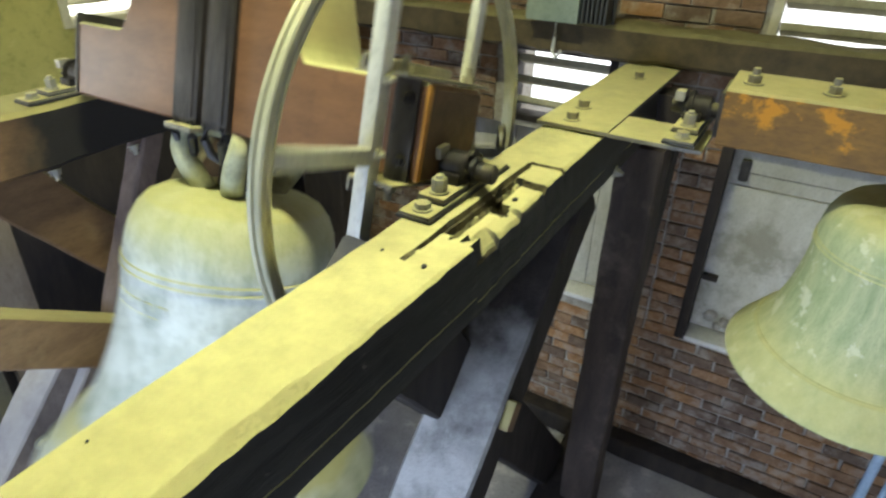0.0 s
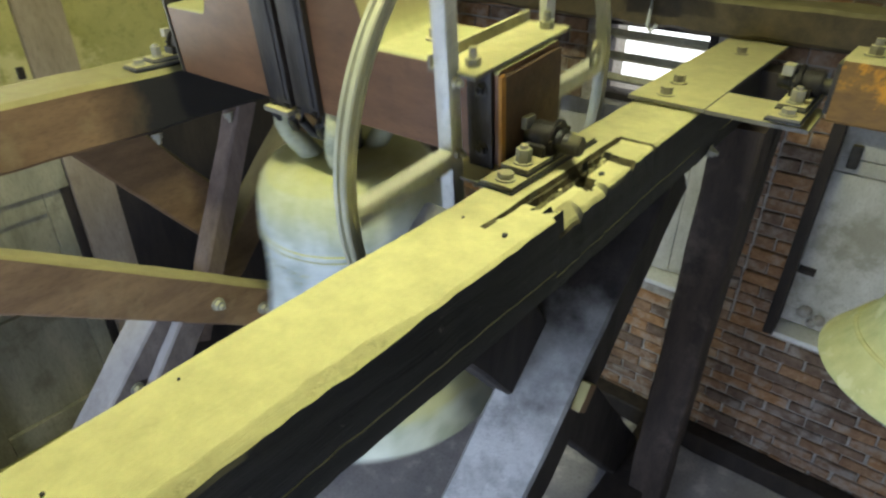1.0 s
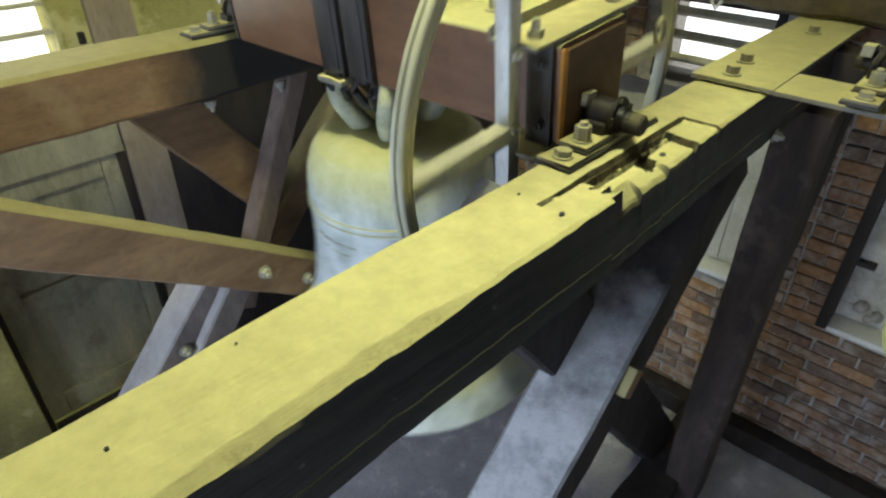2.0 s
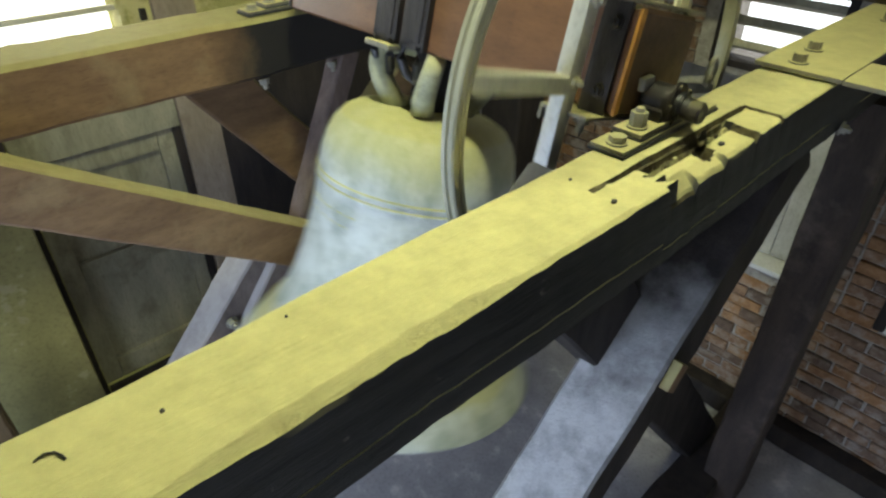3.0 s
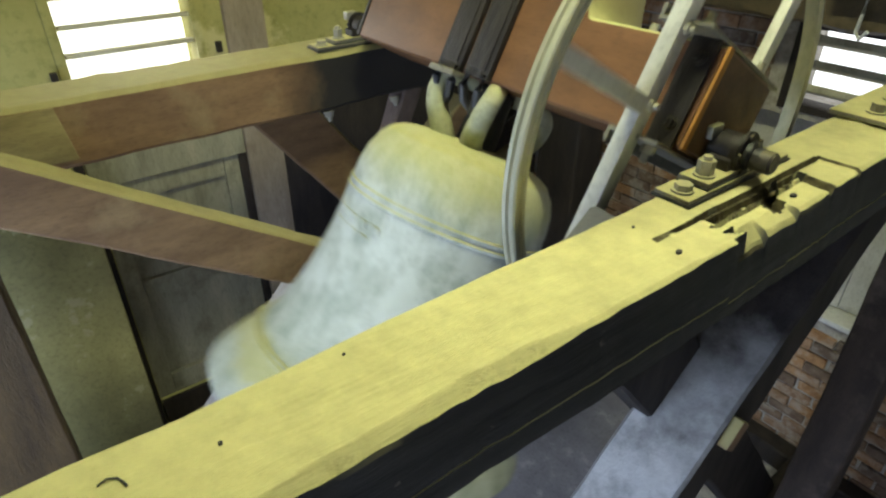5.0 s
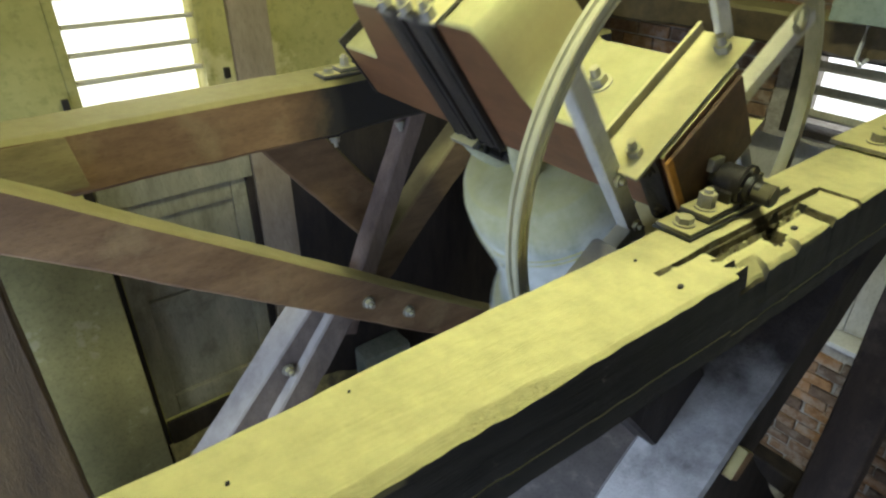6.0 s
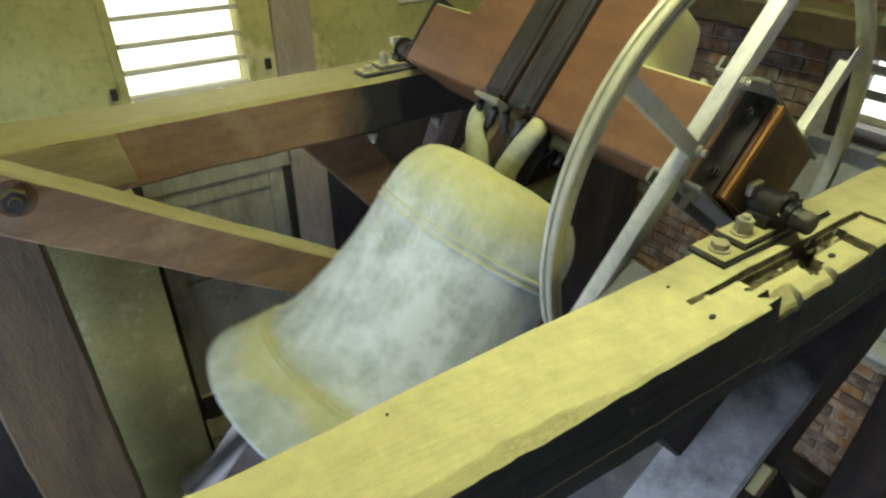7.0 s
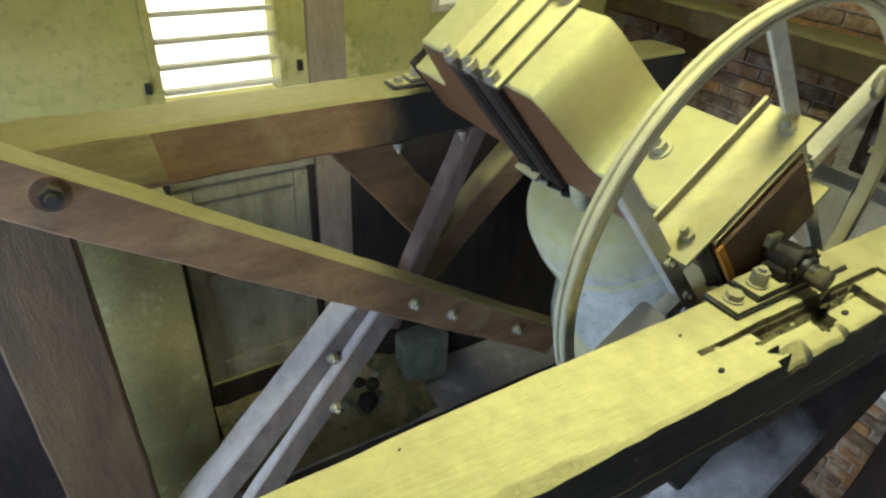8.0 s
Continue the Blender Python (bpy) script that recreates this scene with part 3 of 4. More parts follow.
solo("wall_pier", bm, M["pier_plaster"], "yellowed plaster pier with flaking patches", "pier", kind="structure")
bm = bmesh.new()
box(bm, X0 - 0.002, X0 + 0.03, 0.085, 0.255, ZF, 3.2, 0.004)
solo("wall_board", bm, M["brown_board"], "upright board on the plaster wall", "board", kind="structure")

# dark sheet added over the plaster for the shade behind the struts
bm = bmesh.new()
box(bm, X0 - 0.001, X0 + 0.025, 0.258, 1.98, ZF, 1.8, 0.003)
solo("wall_lining", bm, M["dark_oak"], "added dark sheet standing in for shade on the lower wall", "lining", kind="structure")

# more added sheets put the shade round pier and door into colour
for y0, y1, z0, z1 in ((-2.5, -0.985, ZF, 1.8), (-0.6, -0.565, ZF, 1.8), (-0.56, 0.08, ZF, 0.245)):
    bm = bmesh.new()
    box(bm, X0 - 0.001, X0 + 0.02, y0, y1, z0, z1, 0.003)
    solo("wall_lining", bm, M["dark_oak"], "added dark sheet standing in for shade on the lower wall", "lining", kind="structure")

bm = bmesh.new()
box(bm, X0 - 0.001, X0 + 0.016, -0.56, 0.08, 1.425, 1.735, 0.003)
solo("wall_lining", bm, M["grey_board"], "grey boards between the door and the louvre", "lining", kind="structure")

# boarded door under the west louvre
d = thing("door_1", "grey-green panelled wooden door, dusty", "door", kind="structure")
y0, y1, z0, z1 = WEST_DOOR
bm = bmesh.new()
box(bm, X0 - 0.06, X0 - 0.035, y0, y1, z0, z1)
part("panel", bm, M["grey_board"], d)
for a, c, e, g in ((y0, y0 + 0.08, z0, z1), (y1 - 0.08, y1, z0, z1), (y0 + 0.08, y1 - 0.08, z1 - 0.09, z1), (y0 + 0.08, y1 - 0.08, z0, z0 + 0.12), (y0 + 0.08, y1 - 0.08, 0.84, 0.93)):
    bm = bmesh.new()
    box(bm, X0 - 0.034, X0 - 0.01, a + 0.001, c - 0.001, e + 0.001, g - 0.001, 0.004)
    part("rail", bm, M["grey_board"], d)

# dark strip added to cover the reveal beside the door
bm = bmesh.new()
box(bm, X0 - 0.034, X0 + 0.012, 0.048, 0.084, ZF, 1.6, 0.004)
solo("door_post", bm, M["dark_oak"], "dark upright strip over the reveal beside the wall board", "door post", kind="structure")
bm = bmesh.new()
bmesh.ops.create_grid(bm, x_segments=10, y_segments=30, size=0.5)
for v in bm.verts:
    u = v.co.x + 0.5
    yy = 0.02 + 1.2 * v.co.y
    v.co = Vector((X0 + 0.03 + 0.42 * u, yy, ZF - 0.01 + (0.28 * (1 - u) ** 1.3) * (1 - max(0.0, yy - 0.2) ** 2 * 3) + 0.03 * (1 - u) * noise.noise(Vector((u * 5, yy * 7, 0)))))
edge = [e for e in bm.edges if e.is_boundary]
low = bmesh.ops.extrude_edge_only(bm, edges=edge)["geom"]
for v in low:
    if isinstance(v, bmesh.types.BMVert):
        v.co.z = ZF - 0.02
solo("debris_bank", bm, M["debris"], "bank of dusty plaster debris below the door", "debris")
bm = bmesh.new()
box(bm, -2.02, -1.86, 0.5, 0.8, ZF, 0.22, 0.025)
for v in bm.verts:
    v.co += 0.02 * Vector((noise.noise(v.co * 6), noise.noise(v.co * 6 + Vector((9, 0, 0))), 0))
solo("stone_block", bm, M["stone"], "grey-green stone block at the foot of the wall", "stone")

# boards closing the north openings
for n, key in enumerate(("board_left", "board_right")):
    u0, u1, z0, z1 = NORTH[key]
    b = thing("boarded_window", "whitewashed boards closing a window opening", "boarding", kind="structure")
    w = (u1 - u0) / 4
    if key == "board_left":
        pieces = [(u0 + i * w, u0 + (i + 1) * w, z0 + 0.03, z1) for i in range(4)]
    else:
        pieces = [(u0, u1, z0 + 0.11, 1.49), (u0, u1, 1.49, 1.555), (u0, u1, 1.555, z1), (u0, 0.78, z0 + 0.03, z0 + 0.11), (0.78, u1, z0 + 0.03, z0 + 0.11)]
    for i, (a, c, e, g) in enumerate(pieces):
        bm = bmesh.new()
        box(bm, a + 0.001, c - 0.001, Y1 + 0.1 + 0.006 * (i % 2), Y1 + 0.13, e + 0.002, g - 0.002, 0.003)
        part("board", bm, M["white_board"], b)
    if key == "board_right":
        bm = bmesh.new()
        box(bm, 0.485, 0.525, Y1 + 0.07, Y1 + 0.1, 1.52, 1.62, 0.008)
        part("latch", bm, M["iron"], b, "dark iron latch")
        bm = bmesh.new()
        box(bm, 0.45, 0.52, Y1 + 0.06, Y1 + 0.1, 1.0, 1.025, 0.004)
        part("peg", bm, M["dark_oak"], b, "short dark peg")
        for px, pz, r in ((0.53, 0.8, 0.03), (0.6, 0.775, 0.025), (0.67, 0.74, 0.03), (0.57, 0.745, 0.02)):
            bm = bmesh.new()
            bmesh.ops.create_icosphere(bm, subdivisions=2, radius=r)
            for v in bm.verts:
                v.co *= 1 + 0.5 * noise.noise(v.co * 25 + Vector((px * 9, 0, 0)))
            bm.transform(Matrix.Translation((px, Y1 + 0.09, pz)))
            part("plaster_lump", bm, M["mortar"], b, smooth=False)
    # unseen sheet added to keep sky glow out of the board gaps
    bm = bmesh.new()
    box(bm, u0, u1, Y1 + 0.14, Y1 + 0.16, z0, z1)
    part("backing", bm, M["dark_oak"], b)
    bm = bmesh.new()
    box(bm, u0 + 0.002, u1 - 0.002, Y1 - 0.02, Y1 + 0.135, z0 + 0.002, z0 + 0.028, 0.004)
    part("sill", bm, M["white_paint"], b)

bm = bmesh.new()
box(bm, 0.402, 0.448, Y1 - 0.03, Y1 + 0.09, 0.69, 1.76, 0.004)
solo("window_jamb", bm, M["dark_oak"], "dark upright jamb beside the brick pier", "jamb", kind="structure")

# ---- the swinging bell ----
PIVOT = (0.0, 0.33, 2.053)


def bell_profile(r_lip, height, top):
    """Outer profile from the crown's middle to the lip, then back inside."""
    outer = [(0.0, 0.0), (0.2, 0.003), (0.36, 0.012), (0.425, 0.022), (0.48, 0.04), (0.53, 0.075), (0.566, 0.125), (0.583, 0.18), (0.588, 0.232), (0.597, 0.236), (0.599, 0.242), (0.592, 0.247), (0.592, 0.256), (0.6, 0.26),
             (0.601, 0.266), (0.592, 0.27), (0.594, 0.35), (0.605, 0.43), (0.622, 0.5), (0.645, 0.58), (0.677, 0.66), (0.72, 0.74), (0.768, 0.795), (0.79, 0.815), (0.802, 0.817), (0.812, 0.826), (0.822, 0.828), (0.836, 0.842),
             (0.885, 0.885), (0.93, 0.925), (0.965, 0.955), (0.99, 0.978), (1.0, 0.99), (0.99, 1.0)]
    inner = [(0.965, 0.998), (0.88, 0.93), (0.78, 0.86), (0.67, 0.74), (0.58, 0.58), (0.54, 0.4), (0.52, 0.2), (0.42, 0.09), (0.0, 0.075)]
    return [(max(r, 0.0005) * r_lip, top - h * height) for r, h in outer + inner]


def tube(bm, pts, r, seg=10):
    rings = []
    pts = [Vector(p) for p in pts]
    for i, p in enumerate(pts):
        d = (pts[min(i + 1, len(pts) - 1)] - pts[max(i - 1, 0)]).normalized()
        m = d.to_track_quat("Z", "Y").to_matrix()
        rr = r[i] if isinstance(r, (list, tuple)) else r
        rings.append([bm.verts.new(p + m @ Vector((rr * math.cos(2 * math.pi * j / seg), rr * math.sin(2 * math.pi * j / seg), 0))) for j in range(seg)])
    for a, b in zip(rings, rings[1:]):
        for j in range(seg):
            bm.faces.new((a[j], a[(j + 1) % seg], b[(j + 1) % seg], b[j]))
    bm.faces.new(rings[0])
    bm.faces.new(rings[-1])


def headstock_mesh(x0, x1, c0, c1, y0, y1, zb, ze, zc):
    """A headstock: level underside, raised middle between c0 and c1 with curved shoulders."""
    k = bmesh.new()
    top = [(x0, ze)]
    for s, e, za, zd in ((c0 - 0.05, c0 + 0.05, ze, zc), (c1 - 0.05, c1 + 0.05, zc, ze)):
        for i in range(13):
            u = i / 12
            v = u * u * (3 - 2 * u)
            top.append((s + (e - s) * u, za + (zd - za) * v))
    top.append((x1, ze))
    rows = []
    for yy, ins in ((y0, 0.006), (y0 + 0.006, 0.0), (y1 - 0.006, 0.0), (y1, 0.006)):
        up = [k.verts.new((x, yy, z - ins)) for x, z in top]
        dn = [k.verts.new((x, yy, zb + ins)) for x, z in top]
        rows.append((up, dn))
    for (u0, d0), (u1, d1) in zip(rows, rows[1:]):
        for i in range(len(top) - 1):
            k.faces.new((u0[i], u0[i + 1], u1[i + 1], u1[i]))
            k.faces.new((d0[i], d0[i + 1], d1[i + 1], d1[i]))
        k.faces.new((u0[0], u1[0], d1[0], d0[0]))
        k.faces.new((u0[-1], u1[-1], d1[-1], d0[-1]))
    for u, d in (rows[0], rows[-1]):
        for i in range(len(top) - 1):
            k.faces.new((u[i], u[i + 1], d[i + 1], d[i]))
    return k


BX = -0.65


def swinging_bell():
    b = thing("church_bell", "verdigris bronze church bell on a dusty red headstock with wheel", "bell")
    part("headstock", headstock_mesh(-1.2, -0.025, -0.97, -0.4, -0.1, 0.14, -0.04, 0.165, 0.38), M["red_wood"], b, "reddish-brown timber headstock with a dusty top")
    k = bmesh.new()
    spin(k, bell_profile(0.488, 0.833, -0.203))
    k.transform(Matrix.Translation((BX, 0.02, 0)))
    part("bell_body", k, M["bronze"], b, "pale green bronze bell, dust on its crown")
    # two short lines of worn raised marks below the moulding
    for i in range(9):
        a = radians(-112 + 9 * (i % 5) + (4 if i > 4 else 0))
        k = bmesh.new()
        box(k, -0.003, 0.0035, -0.014 - 0.004 * (i % 3), 0.014, -0.009, 0.009, 0.002)
        k.transform(Matrix.Translation((BX + 0.2905 * math.cos(a), 0.02 + 0.2905 * math.sin(a), -0.483 - (0.034 if i > 4 else 0.0))) @ Matrix.Rotation(a, 4, "Z"))
        part("raised_mark", k, M["bronze"], b)
    for sx, sy in ((-1, -1), (1, -1), (1, 1), (-1, 1)):
        k = bmesh.new()
        way = ((0.055, 0.06, -0.23), (0.065, 0.085, -0.19), (0.09, 0.108, -0.14), (0.103, 0.114, -0.1), (0.102, 0.105, -0.068), (0.075, 0.075, -0.047), (0.03, 0.03, -0.05))
        pts = [(BX + sx * x, 0.02 + sy * y, z) for x, y, z in way]
        bend = []
        for i in range(len(pts) - 1):
            p = [Vector(pts[max(0, min(len(pts) - 1, i + j))]) for j in (-1, 0, 1, 2)]
            for u in (0.0, 0.25, 0.5, 0.75):
                bend.append(0.5 * (2 * p[1] + (p[2] - p[0]) * u + (2 * p[0] - 5 * p[1] + 4 * p[2] - p[3]) * u * u + (3 * p[1] - p[0] - 3 * p[2] + p[3]) * u ** 3))
        tube(k, bend, [0.033 - 0.009 * i / len(bend) for i in range(len(bend))], 14)
        part("canon", k, M["canon_bronze"], b)
    k = bmesh.new()
    cyl(k, 0.02, 0.66, Matrix.Translation((0, 0, -0.33)), 16, r2=0.016)
    bmesh.ops.create_uvsphere(k, u_segments=20, v_segments=14, radius=0.062, matrix=Matrix.Translation((0, 0, -0.7)) @ Matrix.Diagonal((1, 1, 1.25, 1)))
    cyl(k, 0.022, 0.36, Matrix.Translation((0, 0, -0.92)), 16, r2=0.017)
    tongue = part("clapper", k, M["iron"], b, "dark iron clapper with a long flight")
    tongue.location = (BX, 0.02, -0.3)
    k = bmesh.new()
    cyl(k, 0.058, 0.17, Matrix.Translation((BX, 0.02, -0.122)), 20, r2=0.05, bevel=0.008)
    part("centre_block", k, M["greased"], b, "black greased centre block between the canons")
    for x in (BX - 0.07, BX + 0.04):
        for y in (-0.11, 0.15):
            k = bmesh.new()
            s = -1 if y < 0 else 1
            box(k, x - 0.045, x + 0.045, y - 0.009, y + 0.009, -0.04, 0.4, 0.002)
            box(k, x - 0.03, x + 0.03, y - 0.013, y + 0.013, -0.02, 0.37, 0.004)
            strap = part("strap", k, M["strap_iron"], b, "dark iron hanging strap")
            k = bmesh.new()
            tube(k, [(x - 0.03, y + s * 0.004, -0.03), (x - 0.032, y + s * 0.006, -0.07), (x - 0.022, y - s * 0.01, -0.105), (x, y - s * 0.03, -0.12), (x + 0.022, y - s * 0.01, -0.105), (x + 0.032, y + s * 0.006, -0.07), (x + 0.03, y + s * 0.004, -0.03)], 0.013, 10)
            part("strap_loop", k, M["greased"], strap, "black greased loop round the canons")
            if x < BX and s < 0:
                k = bmesh.new()
                box(k, x - 0.05, x + 0.05, y - 0.03, y + 0.012, -0.058, -0.043, 0.003)
                part("strap_foot", k, M["steel_dust"], strap)
    for x in (BX - 0.085, BX + 0.0, BX + 0.085):
        k = bmesh.new()
        box(k, x - 0.03, x + 0.03, -0.12, 0.16, 0.384, 0.394, 0.002)
        sp = part("strap_plate", k, M["steel_dust"], b)
        for y in (-0.105, 0.145):
            k = bmesh.new()
            hex_bolt(k, (x, y, 0.394), (0, 0, 1), 0.019, 0.024, 0.0, 0.02)
            part("nut", k, M["bolt"], sp)
    for x, y, z in ((-0.27, 0.02, 0.165), (-1.05, 0.02, 0.165)):
        k = bmesh.new()
        hex_bolt(k, (x, y, z), (0, 0, 1), 0.02, 0.02, 0.028, 0.025)
        part("through_bolt", k, M["bolt"], b)
    # end plates, gudgeons
    for x0, x1 in ((-0.023, -0.013), (-1.214, -1.202)):
        k = bmesh.new()
        box(k, x0, x1, -0.091 if x0 > -1 else -0.104, 0.13, -0.035, 0.155 if x0 > -1 else 0.19, 0.002)
        part("end_plate", k, M["iron"] if x0 < -1 else M["end_brown"], b)
    k = bmesh.new()
    box(k, -0.094, -0.034, -0.112, -0.102, -0.045, 0.17, 0.002)
    part("cheek_plate", k, M["strap_iron"], b, "blackened iron cheek plate")
    k = bmesh.new()
    box(k, -0.018, -0.01, -0.111, -0.094, -0.038, 0.162, 0.002)
    part("edge_strip", k, M["rust_edge"], b, "rusty orange edge of the headstock end")
    for z in (0.0, 0.13):
        k = bmesh.new()
        hex_bolt(k, (-0.058, -0.112, z), (0, -1, 0), 0.012, 0.01, 0.015, 0.012)
        part("bolt", k, M["iron"], b)
    for x in (0.04, -1.27):
        k = bmesh.new()
        cyl(k, 0.022, 0.17, Matrix.Translation((x - 0.01 if x > 0 else x, 0, 0)) @ Matrix.Rotation(radians(90), 4, "Y"), 18, bevel=0.003)
        part("gudgeon", k, M["iron"], b)
    # angle irons that clamp the wheel
    for z, s in ((0.17, 1), (-0.045, -1)):
        k = bmesh.new()
        box(k, -0.145, -0.03, -0.17, 0.2, min(z, z + s * 0.008), max(z, z + s * 0.008), 0.002)
        box(k, -0.145, -0.137, -0.17, 0.2, min(z + s * 0.008, z + s * 0.032), max(z + s * 0.008, z + s * 0.032), 0.002)
        ai = part("angle_iron", k, M["steel_dust"], b)
        for y in (-0.12, 0.16):
            k = bmesh.new()
            hex_bolt(k, (-0.07, y, z + s * 0.008), (0, 0, s), 0.016, 0.016, 0.0, 0.02)
            part("nut", k, M["bolt"], ai)
    # wheel: grooved rim and crossed flat bars
    k = bmesh.new()
    R = 0.5
    spin(k, [(R - 0.025, -0.095), (R - 0.003, -0.096), (R, -0.093), (R - 0.001, -0.086), (R - 0.006, -0.083), (R - 0.006, -0.077), (R - 0.001, -0.074), (R, -0.067), (R - 0.003, -0.064), (R - 0.012, -0.063), (R - 0.015, -0.0655), (R - 0.018, -0.063), (R - 0.026, -0.064), (R - 0.022, -0.08)], "X", 128, True)
    part("wheel_rim", k, M["rim"], b, "grooved cream-painted steel wheel rim")
    w = 0.018
    for y in (-0.175, 0.187):
        h = math.sqrt((R - 0.03) ** 2 - y * y)
        e = 0.012 if y < 0 else -0.012
        k = bmesh.new()
        box(k, -0.082, -0.076, y - w, y + w, -h, h, 0.001)
        box(k, -0.112, -0.082, y - e - 0.003, y - e + 0.003, -h + 0.03, h - 0.03, 0.001)
        wb = part("wheel_bar", k, M["galvanised"], b, "galvanised angle-steel wheel bar")
        for z in (0.012, 0.16):
            k = bmesh.new()
            hex_bolt(k, (-0.076, y, z), (1, 0, 0), 0.012, 0.01, 0.0, 0.01)
            part("bolt", k, M["bolt"], wb)
    k = bmesh.new()
    tube(k, [(-0.06, 0.4 + 0.022 * math.cos(a * math.pi / 6), 0.05 + 0.03 * math.sin(a * math.pi / 6)) for a in range(13)], 0.006, 8)
    part("rope_eye", k, M["bolt"], b, "small steel rope eye")
    for y0, y1 in ((-0.468, -0.195), (0.207, 0.468)):
        k = bmesh.new()
        box(k, -0.074, -0.068, y0, y1, -0.012, 0.022, 0.001)
        box(k, -0.104, -0.074, y0 + 0.01, y1, 0.017, 0.022, 0.001)
        part("wheel_bar", k, M["galvanised"], b, "short galvanised wheel bar")
    return b, tongue


bell, clapper = swinging_bell()


def bearing(at, mirror=1):
    """A plummer block on a base plate with two bolts."""
    b = thing("bearing", "greasy iron plummer-block bearing on a bolted plate", "bearing", "bell bearings", at=at)
    turn = Matrix.Rotation(radians(90), 4, "Y")
    # slightly larger black sheet paints the contact shadow round the plate
    k = bmesh.new()
    box(k, -0.046, 0.036, -0.194, 0.174, -0.0535, -0.0475, 0.001)
    part("grease", k, M["cable"], b, "black sheet painting the contact shadow round the plate")
    k = bmesh.new()
    box(k, -0.042, 0.032, -0.19, 0.17, -0.0475, -0.04, 0.0015)
    plate = part("base_plate", k, M["steel_dust"], b)
    # second black sheet draws the same shadow line under the foot
    k = bmesh.new()
    box(k, -0.04, 0.03, -0.128, 0.113, -0.04, -0.036, 0.001)
    part("packing", k, M["cable"], b)
    k = bmesh.new()
    box(k, -0.037, 0.027, -0.125, 0.11, -0.036, -0.026, 0.002)
    foot = part("foot", k, M["steel_dust"], b)
    k = bmesh.new()
    cyl(k, 0.034, 0.05, Matrix.Translation((-0.008 * mirror, 0, 0.002)) @ turn, 28, bevel=0.004)
    box(k, -0.032, 0.018, -0.05, 0.05, -0.028, -0.004, 0.004)
    part("housing", k, M["strap_iron"], b)
    k = bmesh.new()
    cyl(k, 0.043, 0.012, Matrix.Translation((0.02 * mirror, 0, 0.002)) @ turn, 28, bevel=0.003)
    part("flange", k, M["strap_iron"], b)
    k = bmesh.new()
    cyl(k, 0.03, 0.014, Matrix.Translation((0.033 * mirror, 0, 0)) @ turn, 24, bevel=0.003)
    cyl(k, 0.021, 0.018, Matrix.Translation((0.048 * mirror, 0, 0)) @ turn, 24, bevel=0.003)
    part("end_cap", k, M["greased"], b)
    for z in range(5):
        a = 2 * math.pi * z / 5 + 0.5
        k = bmesh.new()
        hex_bolt(k, (0.026 * mirror, 0.037 * math.cos(a), 0.002 + 0.037 * math.sin(a)), (mirror, 0, 0), 0.006, 0.005)
        part("flange_bolt", k, M["iron"], b)
    k = bmesh.new()
    box(k, -0.062, -0.036, -0.035, 0.005, 0.018, 0.045, 0.003)
    part("oil_cup", k, M["bolt"], b)
    for y, h in ((-0.16, 0.012), (-0.095, 0.028)):
        k = bmesh.new()
        low = h < 0.02
        hex_bolt(k, (-0.002, y, -0.04 if low else -0.026), (0, 0, 1), 0.017, h, 0.021, 0.0 if low else 0.012)
        part("bolt", k, M["bolt"], plate if low else foot)
    return b


bearing((0.036, 0.33, 2.055))
bearing((-1.36, 0.33, 2.055), -1)

# ---- the second bell ----
PIVOT2 = (0.4, 1.0, 2.09)


def second_bell():
    b = thing("church_bell", "small verdigris church bell on a rusty orange headstock", "bell")
    part("headstock", headstock_mesh(0.07, 1.25, 0.45, 0.85, -0.1, 0.1, -0.06, 0.09, 0.15), M["rust_wood"], b, "orange rust-stained timber headstock with a dusty top")
    k = bmesh.new()
    spin(k, bell_profile(0.34, 0.53, -0.15))
    k.transform(Matrix.Translation((0.565, 0, 0)))
    part("bell_body", k, M["bronze_dusty"], b, "pale yellow-green bronze bell streaked with dust")
    k = bmesh.new()
    cyl(k, 0.045, 0.16, Matrix.Translation((0.565, 0, -0.1)), 18, bevel=0.005)
    part("centre_block", k, M["iron"], b)
    k = bmesh.new()
    box(k, 0.545, 0.585, -0.02, 0.02, -0.78, -0.2, 0.005)
    part("clapper", k, M["iron"], b, "dark iron clapper below the lip")
    for x in (0.12, 0.3):
        k = bmesh.new()
        hex_bolt(k, (x, -0.02, 0.09), (0, 0, 1), 0.017, 0.02, 0.024, 0.02)
        part("bolt", k, M["steel_dust"], b)
    k = bmesh.new()
    box(k, 0.056, 0.068, -0.07, 0.07, -0.05, 0.07, 0.002)
    part("end_plate", k, M["iron"], b)
    k = bmesh.new()
    cyl(k, 0.02, 0.14, Matrix.Rotation(radians(90), 4, "Y"), 18, bevel=0.003)
    part("gudgeon", k, M["iron"], b)
    return b


bell2 = second_bell()
b = bearing((0.4, 1.0, 2.09), -1)

# junction box with a cable on the wall beam
b = thing("junction_box", "grey-green metal junction box on the wall beam", "box")
bm = bmesh.new()
box(bm, -0.42, -0.2, 1.66, 1.755, 2.16, 2.34, 0.006)
part("case", bm, M["box_green"], b)
bm = bmesh.new()
tube(bm, [(-0.3, 1.7, 2.165), (-0.3, 1.7, 2.1), (-0.3, 1.69, 2.04), (-0.28, 1.68, 2.02), (-0.26, 1.68, 2.05)], 0.007, 8)
part("cable", bm, M["galvanised"], b, "pale cable hanging in a hook")
for i in range(6):
    bm = bmesh.new()
    box(bm, -0.19 + 0.018 * i, -0.181 + 0.018 * i, 1.67, 1.75, 2.165, 2.33, 0.001)
    part("fin", bm, M["cable"], b)
bm = bmesh.new()
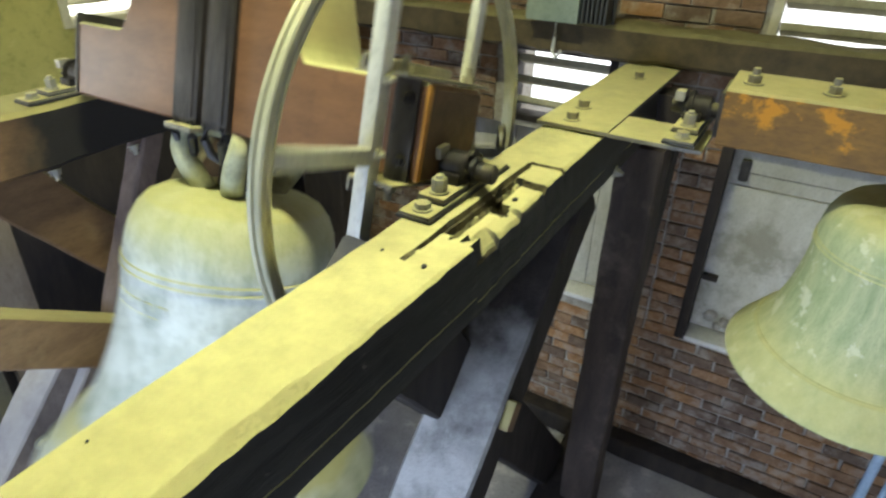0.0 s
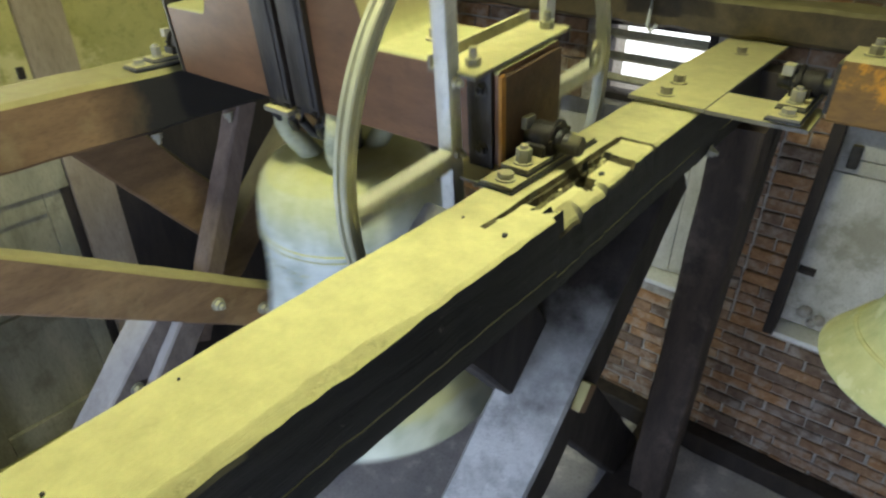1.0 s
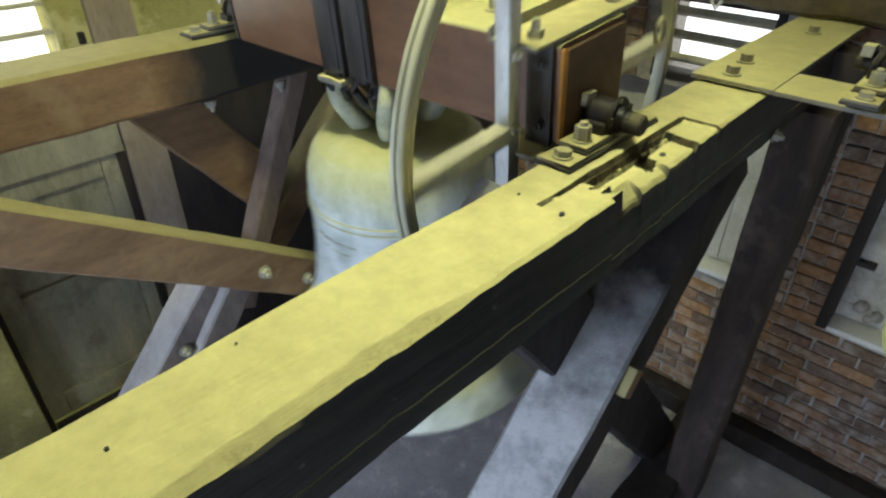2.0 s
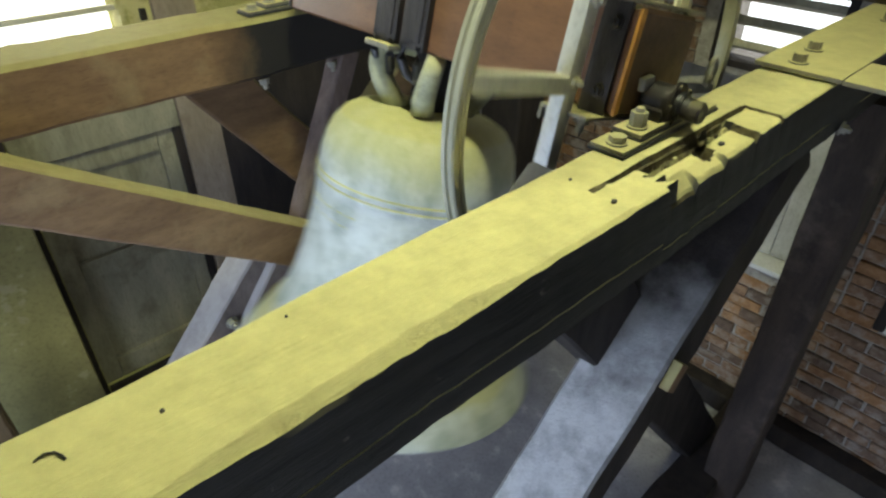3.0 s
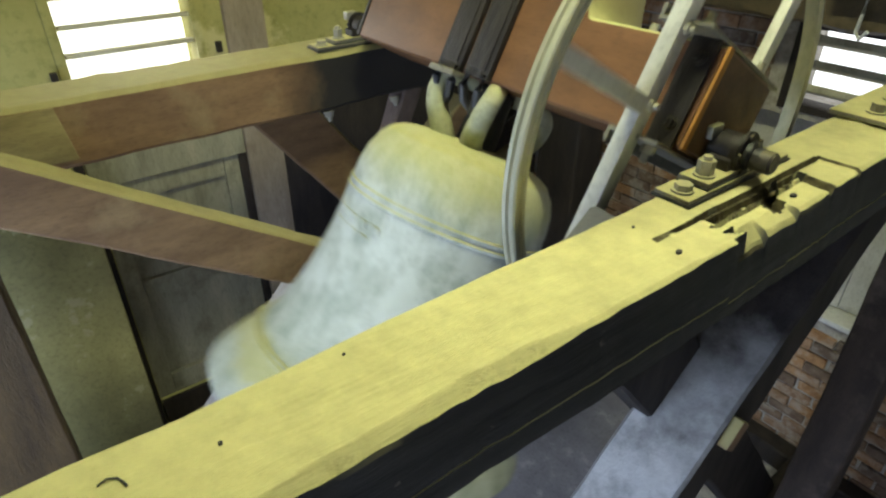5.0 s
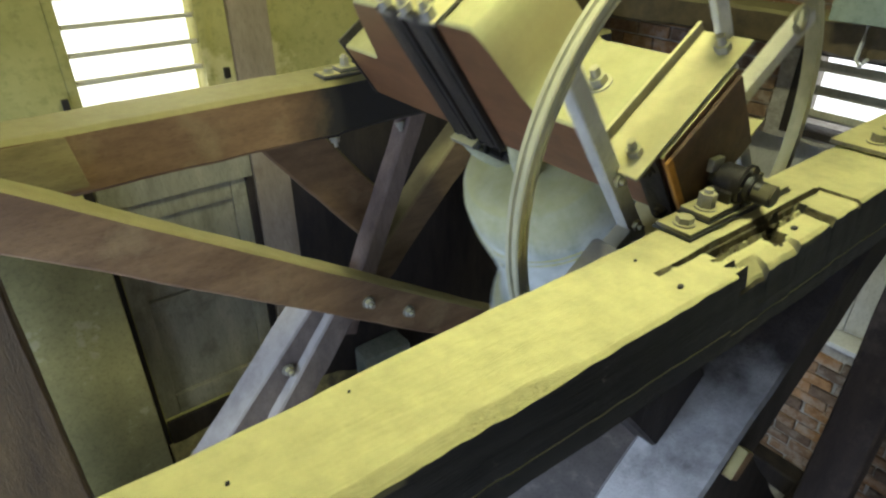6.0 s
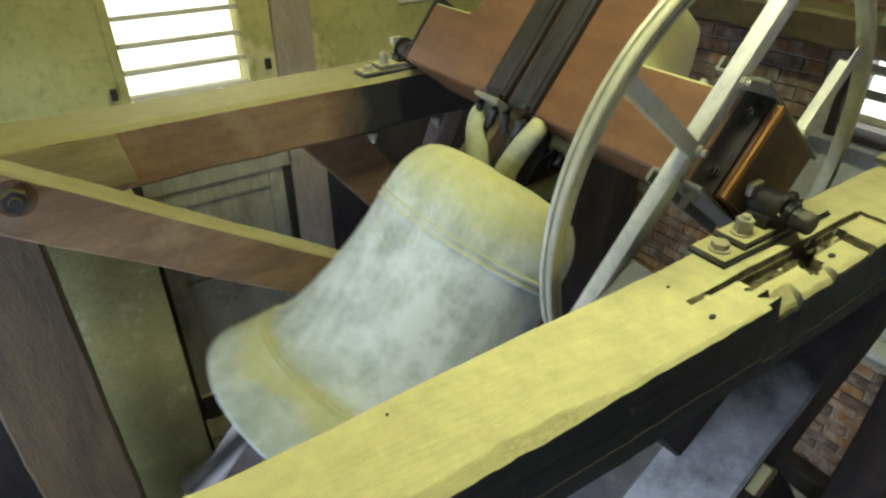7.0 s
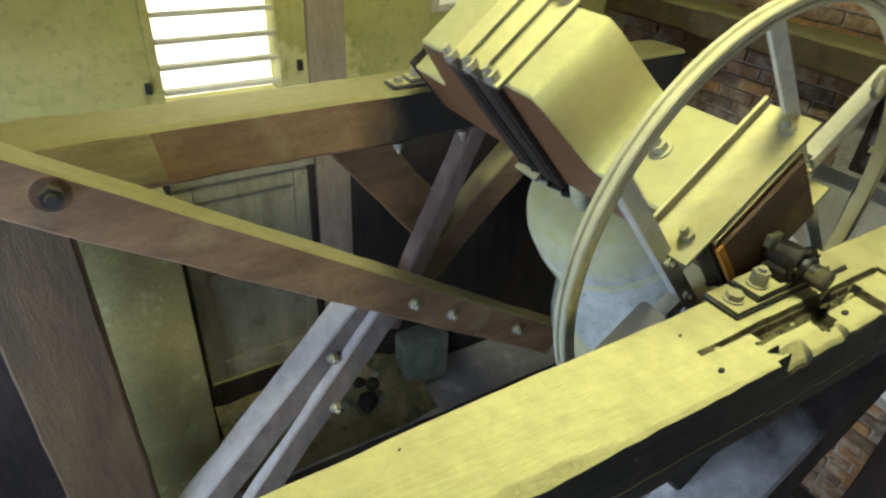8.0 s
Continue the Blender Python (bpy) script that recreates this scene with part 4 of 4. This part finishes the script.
box(bm, -0.198, -0.08, 1.752, 1.77, 2.16, 2.335, 0.003)
part("fin_plate", bm, M["cable"], b, "black ribbed cooling plate")
bm = bmesh.new()
hex_bolt(bm, (-0.25, 1.66, 2.31), (0, -1, 0), 0.01, 0.006, 0.013)
part("screw", bm, M["bolt"], b)

bm = bmesh.new()
tube(bm, [(1.24, 1.45, ZF), (1.24, 1.45, 0.6), (1.24, 1.45, 1.6)], 0.018, 14)
solo("pipe", bm, M["pipe_blue"], "pale blue painted pipe standing on the floor", "pipe", "blue pipes")
bm = bmesh.new()
tube(bm, [(1.31, 1.47, ZF), (1.31, 1.47, 0.6), (1.31, 1.47, 1.6)], 0.012, 14)
solo("pipe", bm, M["pipe_blue"], "thinner pale blue pipe beside the other", "pipe", "blue pipes")

# hinge blocks beside the louvre
for y, z in ((-0.565, 1.875), (0.045, 1.9)):
    bm = bmesh.new()
    box(bm, X0 + 0.012, X0 + 0.03, y - 0.012, y + 0.012, z - 0.022, z + 0.022, 0.003)
    solo("hinge", bm, M["iron"], "small dark iron hinge beside the louvre", "hinge", "louvre hinges")

# rubble on the floor below the door
rng = random.Random(11)
for n in range(22):
    bm = bmesh.new()
    r = rng.uniform(0.025, 0.065)
    bmesh.ops.create_icosphere(bm, subdivisions=2, radius=r)
    for v in bm.verts:
        v.co *= 1 + 0.5 * noise.noise(v.co * 18 + Vector((n * 3.1, 0, 0)))
        v.co.z *= 0.7
    low = min(v.co.z for v in bm.verts)
    px, py = rng.uniform(-1.99, -1.8), rng.uniform(-0.5, 0.35)
    u = (px - X0 - 0.03) / 0.42
    bm.transform(Matrix.Translation((px, py, ZF - 0.03 + 0.28 * (1 - u) ** 1.3 - low * 0.8)))
    solo("rubble_stone", bm, M["stone"] if n % 3 else M["dark_oak"], "dusty lump of broken masonry on the floor", "rubble", "rubble below the door", smooth=False)

# lamp fitting for the warm light
b = thing("ceiling_lamp", "plain ceiling lamp fitting", "lamp")
bm = bmesh.new()
box(bm, -0.55, 0.05, -0.15, 0.15, 3.78, ZC, 0.01)
part("case", bm, M["white_paint"], b)
bm = bmesh.new()
box(bm, -0.5, 0.0, -0.11, 0.11, 3.755, 3.779, 0.006)
part("diffuser", bm, M["lamp_glow"], b, "glowing warm diffuser")

# ---- bricks of the north wall ----


def bricks():
    length, rise = 0.186, 0.0625
    half_l, half_h = length / 2 - 0.005, rise / 2 - 0.0045
    shapes, half = [], []
    for n in range(9):
        k = bmesh.new()
        hl = half_l if n < 6 else half_l / 2 - 0.003
        box(k, -hl, hl, -0.012, 0.05, -half_h, half_h, 0.004, seg=1)
        for v in k.verts:
            v.co += Vector((noise.noise(v.co * 30 + Vector((n, 0, 0))), 0.7 * noise.noise(v.co * 30 + Vector((0, n, 0))), noise.noise(v.co * 30 + Vector((0, 0, n))))) * 0.006
        (shapes if n < 6 else half).append(mesh_of("brick", k, M["brick"]))
    rng = random.Random(5)
    rest = bmesh.new()
    count = 0

    def lay(mesh, m):
        o = new("brick", mesh)
        o.matrix_world = m
        o.parent = wall_north

    for course in range(46):
        z = ZF + 0.035 + course * rise

        def clear(c, r):
            return not any(z + half_h > h[2] and z - half_h < h[3] and c + r > h[0] and c - r < h[1] for h in NORTH.values())

        x = X0 + 0.06 + (length / 2 if course % 2 else 0.0)
        while x < X1:
            m = Matrix.Translation((x + rng.uniform(-0.005, 0.005), Y1 - 0.002 + rng.uniform(-0.006, 0.004), z + rng.uniform(-0.003, 0.003))) @ Matrix.Rotation(rng.uniform(-0.02, 0.02), 4, "Y")
            if 0.1 < x < 0.47 and 0.64 < z < 1.78:
                pass
            elif clear(x, half_l):
                if (-0.35 < x < 1.25 and z < 0.7) and count < 250:
                    lay(shapes[rng.randrange(6)], m)
                    count += 1
                else:
                    box(rest, -half_l, half_l, -0.012, 0.05, -half_h, half_h, m=m)
            else:
                for c in (x - length / 4, x + length / 4):
                    if clear(c, half_l / 2):
                        box(rest, -half_l / 2, half_l / 2, -0.012, 0.05, -half_h, half_h, m=Matrix.Translation((c, Y1 - 0.002, z)))
            x += length
        # the narrow pier between the openings, one brick and a half wide
        if 0.64 < z < 1.78:
            for c, kind in (((0.2, 1), (0.34, 0)) if course % 2 else ((0.155, 0), (0.295, 1))):
                lay((shapes if kind == 0 else half)[rng.randrange(3)], Matrix.Translation((c, Y1 - 0.004 + rng.uniform(-0.012, 0.004), z + rng.uniform(-0.002, 0.002))) @ Matrix.Rotation(rng.uniform(-0.03, 0.03), 4, "Y"))
            if course % 2 == 0:
                lay(half[rng.randrange(3)], Matrix.Translation((0.385, Y1 - 0.006 + rng.uniform(-0.01, 0.004), z)))
    part("brickwork", rest, M["brick"], wall_north, smooth=False)["kind"] = "stuff"


bricks()


def motions():
    def lean(t):
        # the period shortens a little as the swing dies down
        return (54.7 - 1.29 * t) * math.cos(2 * math.pi * ((t - 0.4325) / 2.1414 + 0.00059 * t * t)) - 0.3

    walk(bell, [(i / 10, pose(*PIVOT, -lean(i / 10))) for i in range(81)])

    def throw(t):
        return 23.0 * max(-1.0, min(1.0, 1.6 * math.cos(2 * math.pi * (t - 0.5) / 2.115)))

    walk(clapper, [(i / 10, pose(BX, 0.02, -0.3, -throw(i / 10))) for i in range(81)])

    def lean2(t):
        return -16.0 * math.cos(2 * math.pi * (t - 0.45) / 2.05)

    walk(bell2, [(i / 10, pose(*PIVOT2, -lean2(i / 10))) for i in range(81)])


motions()
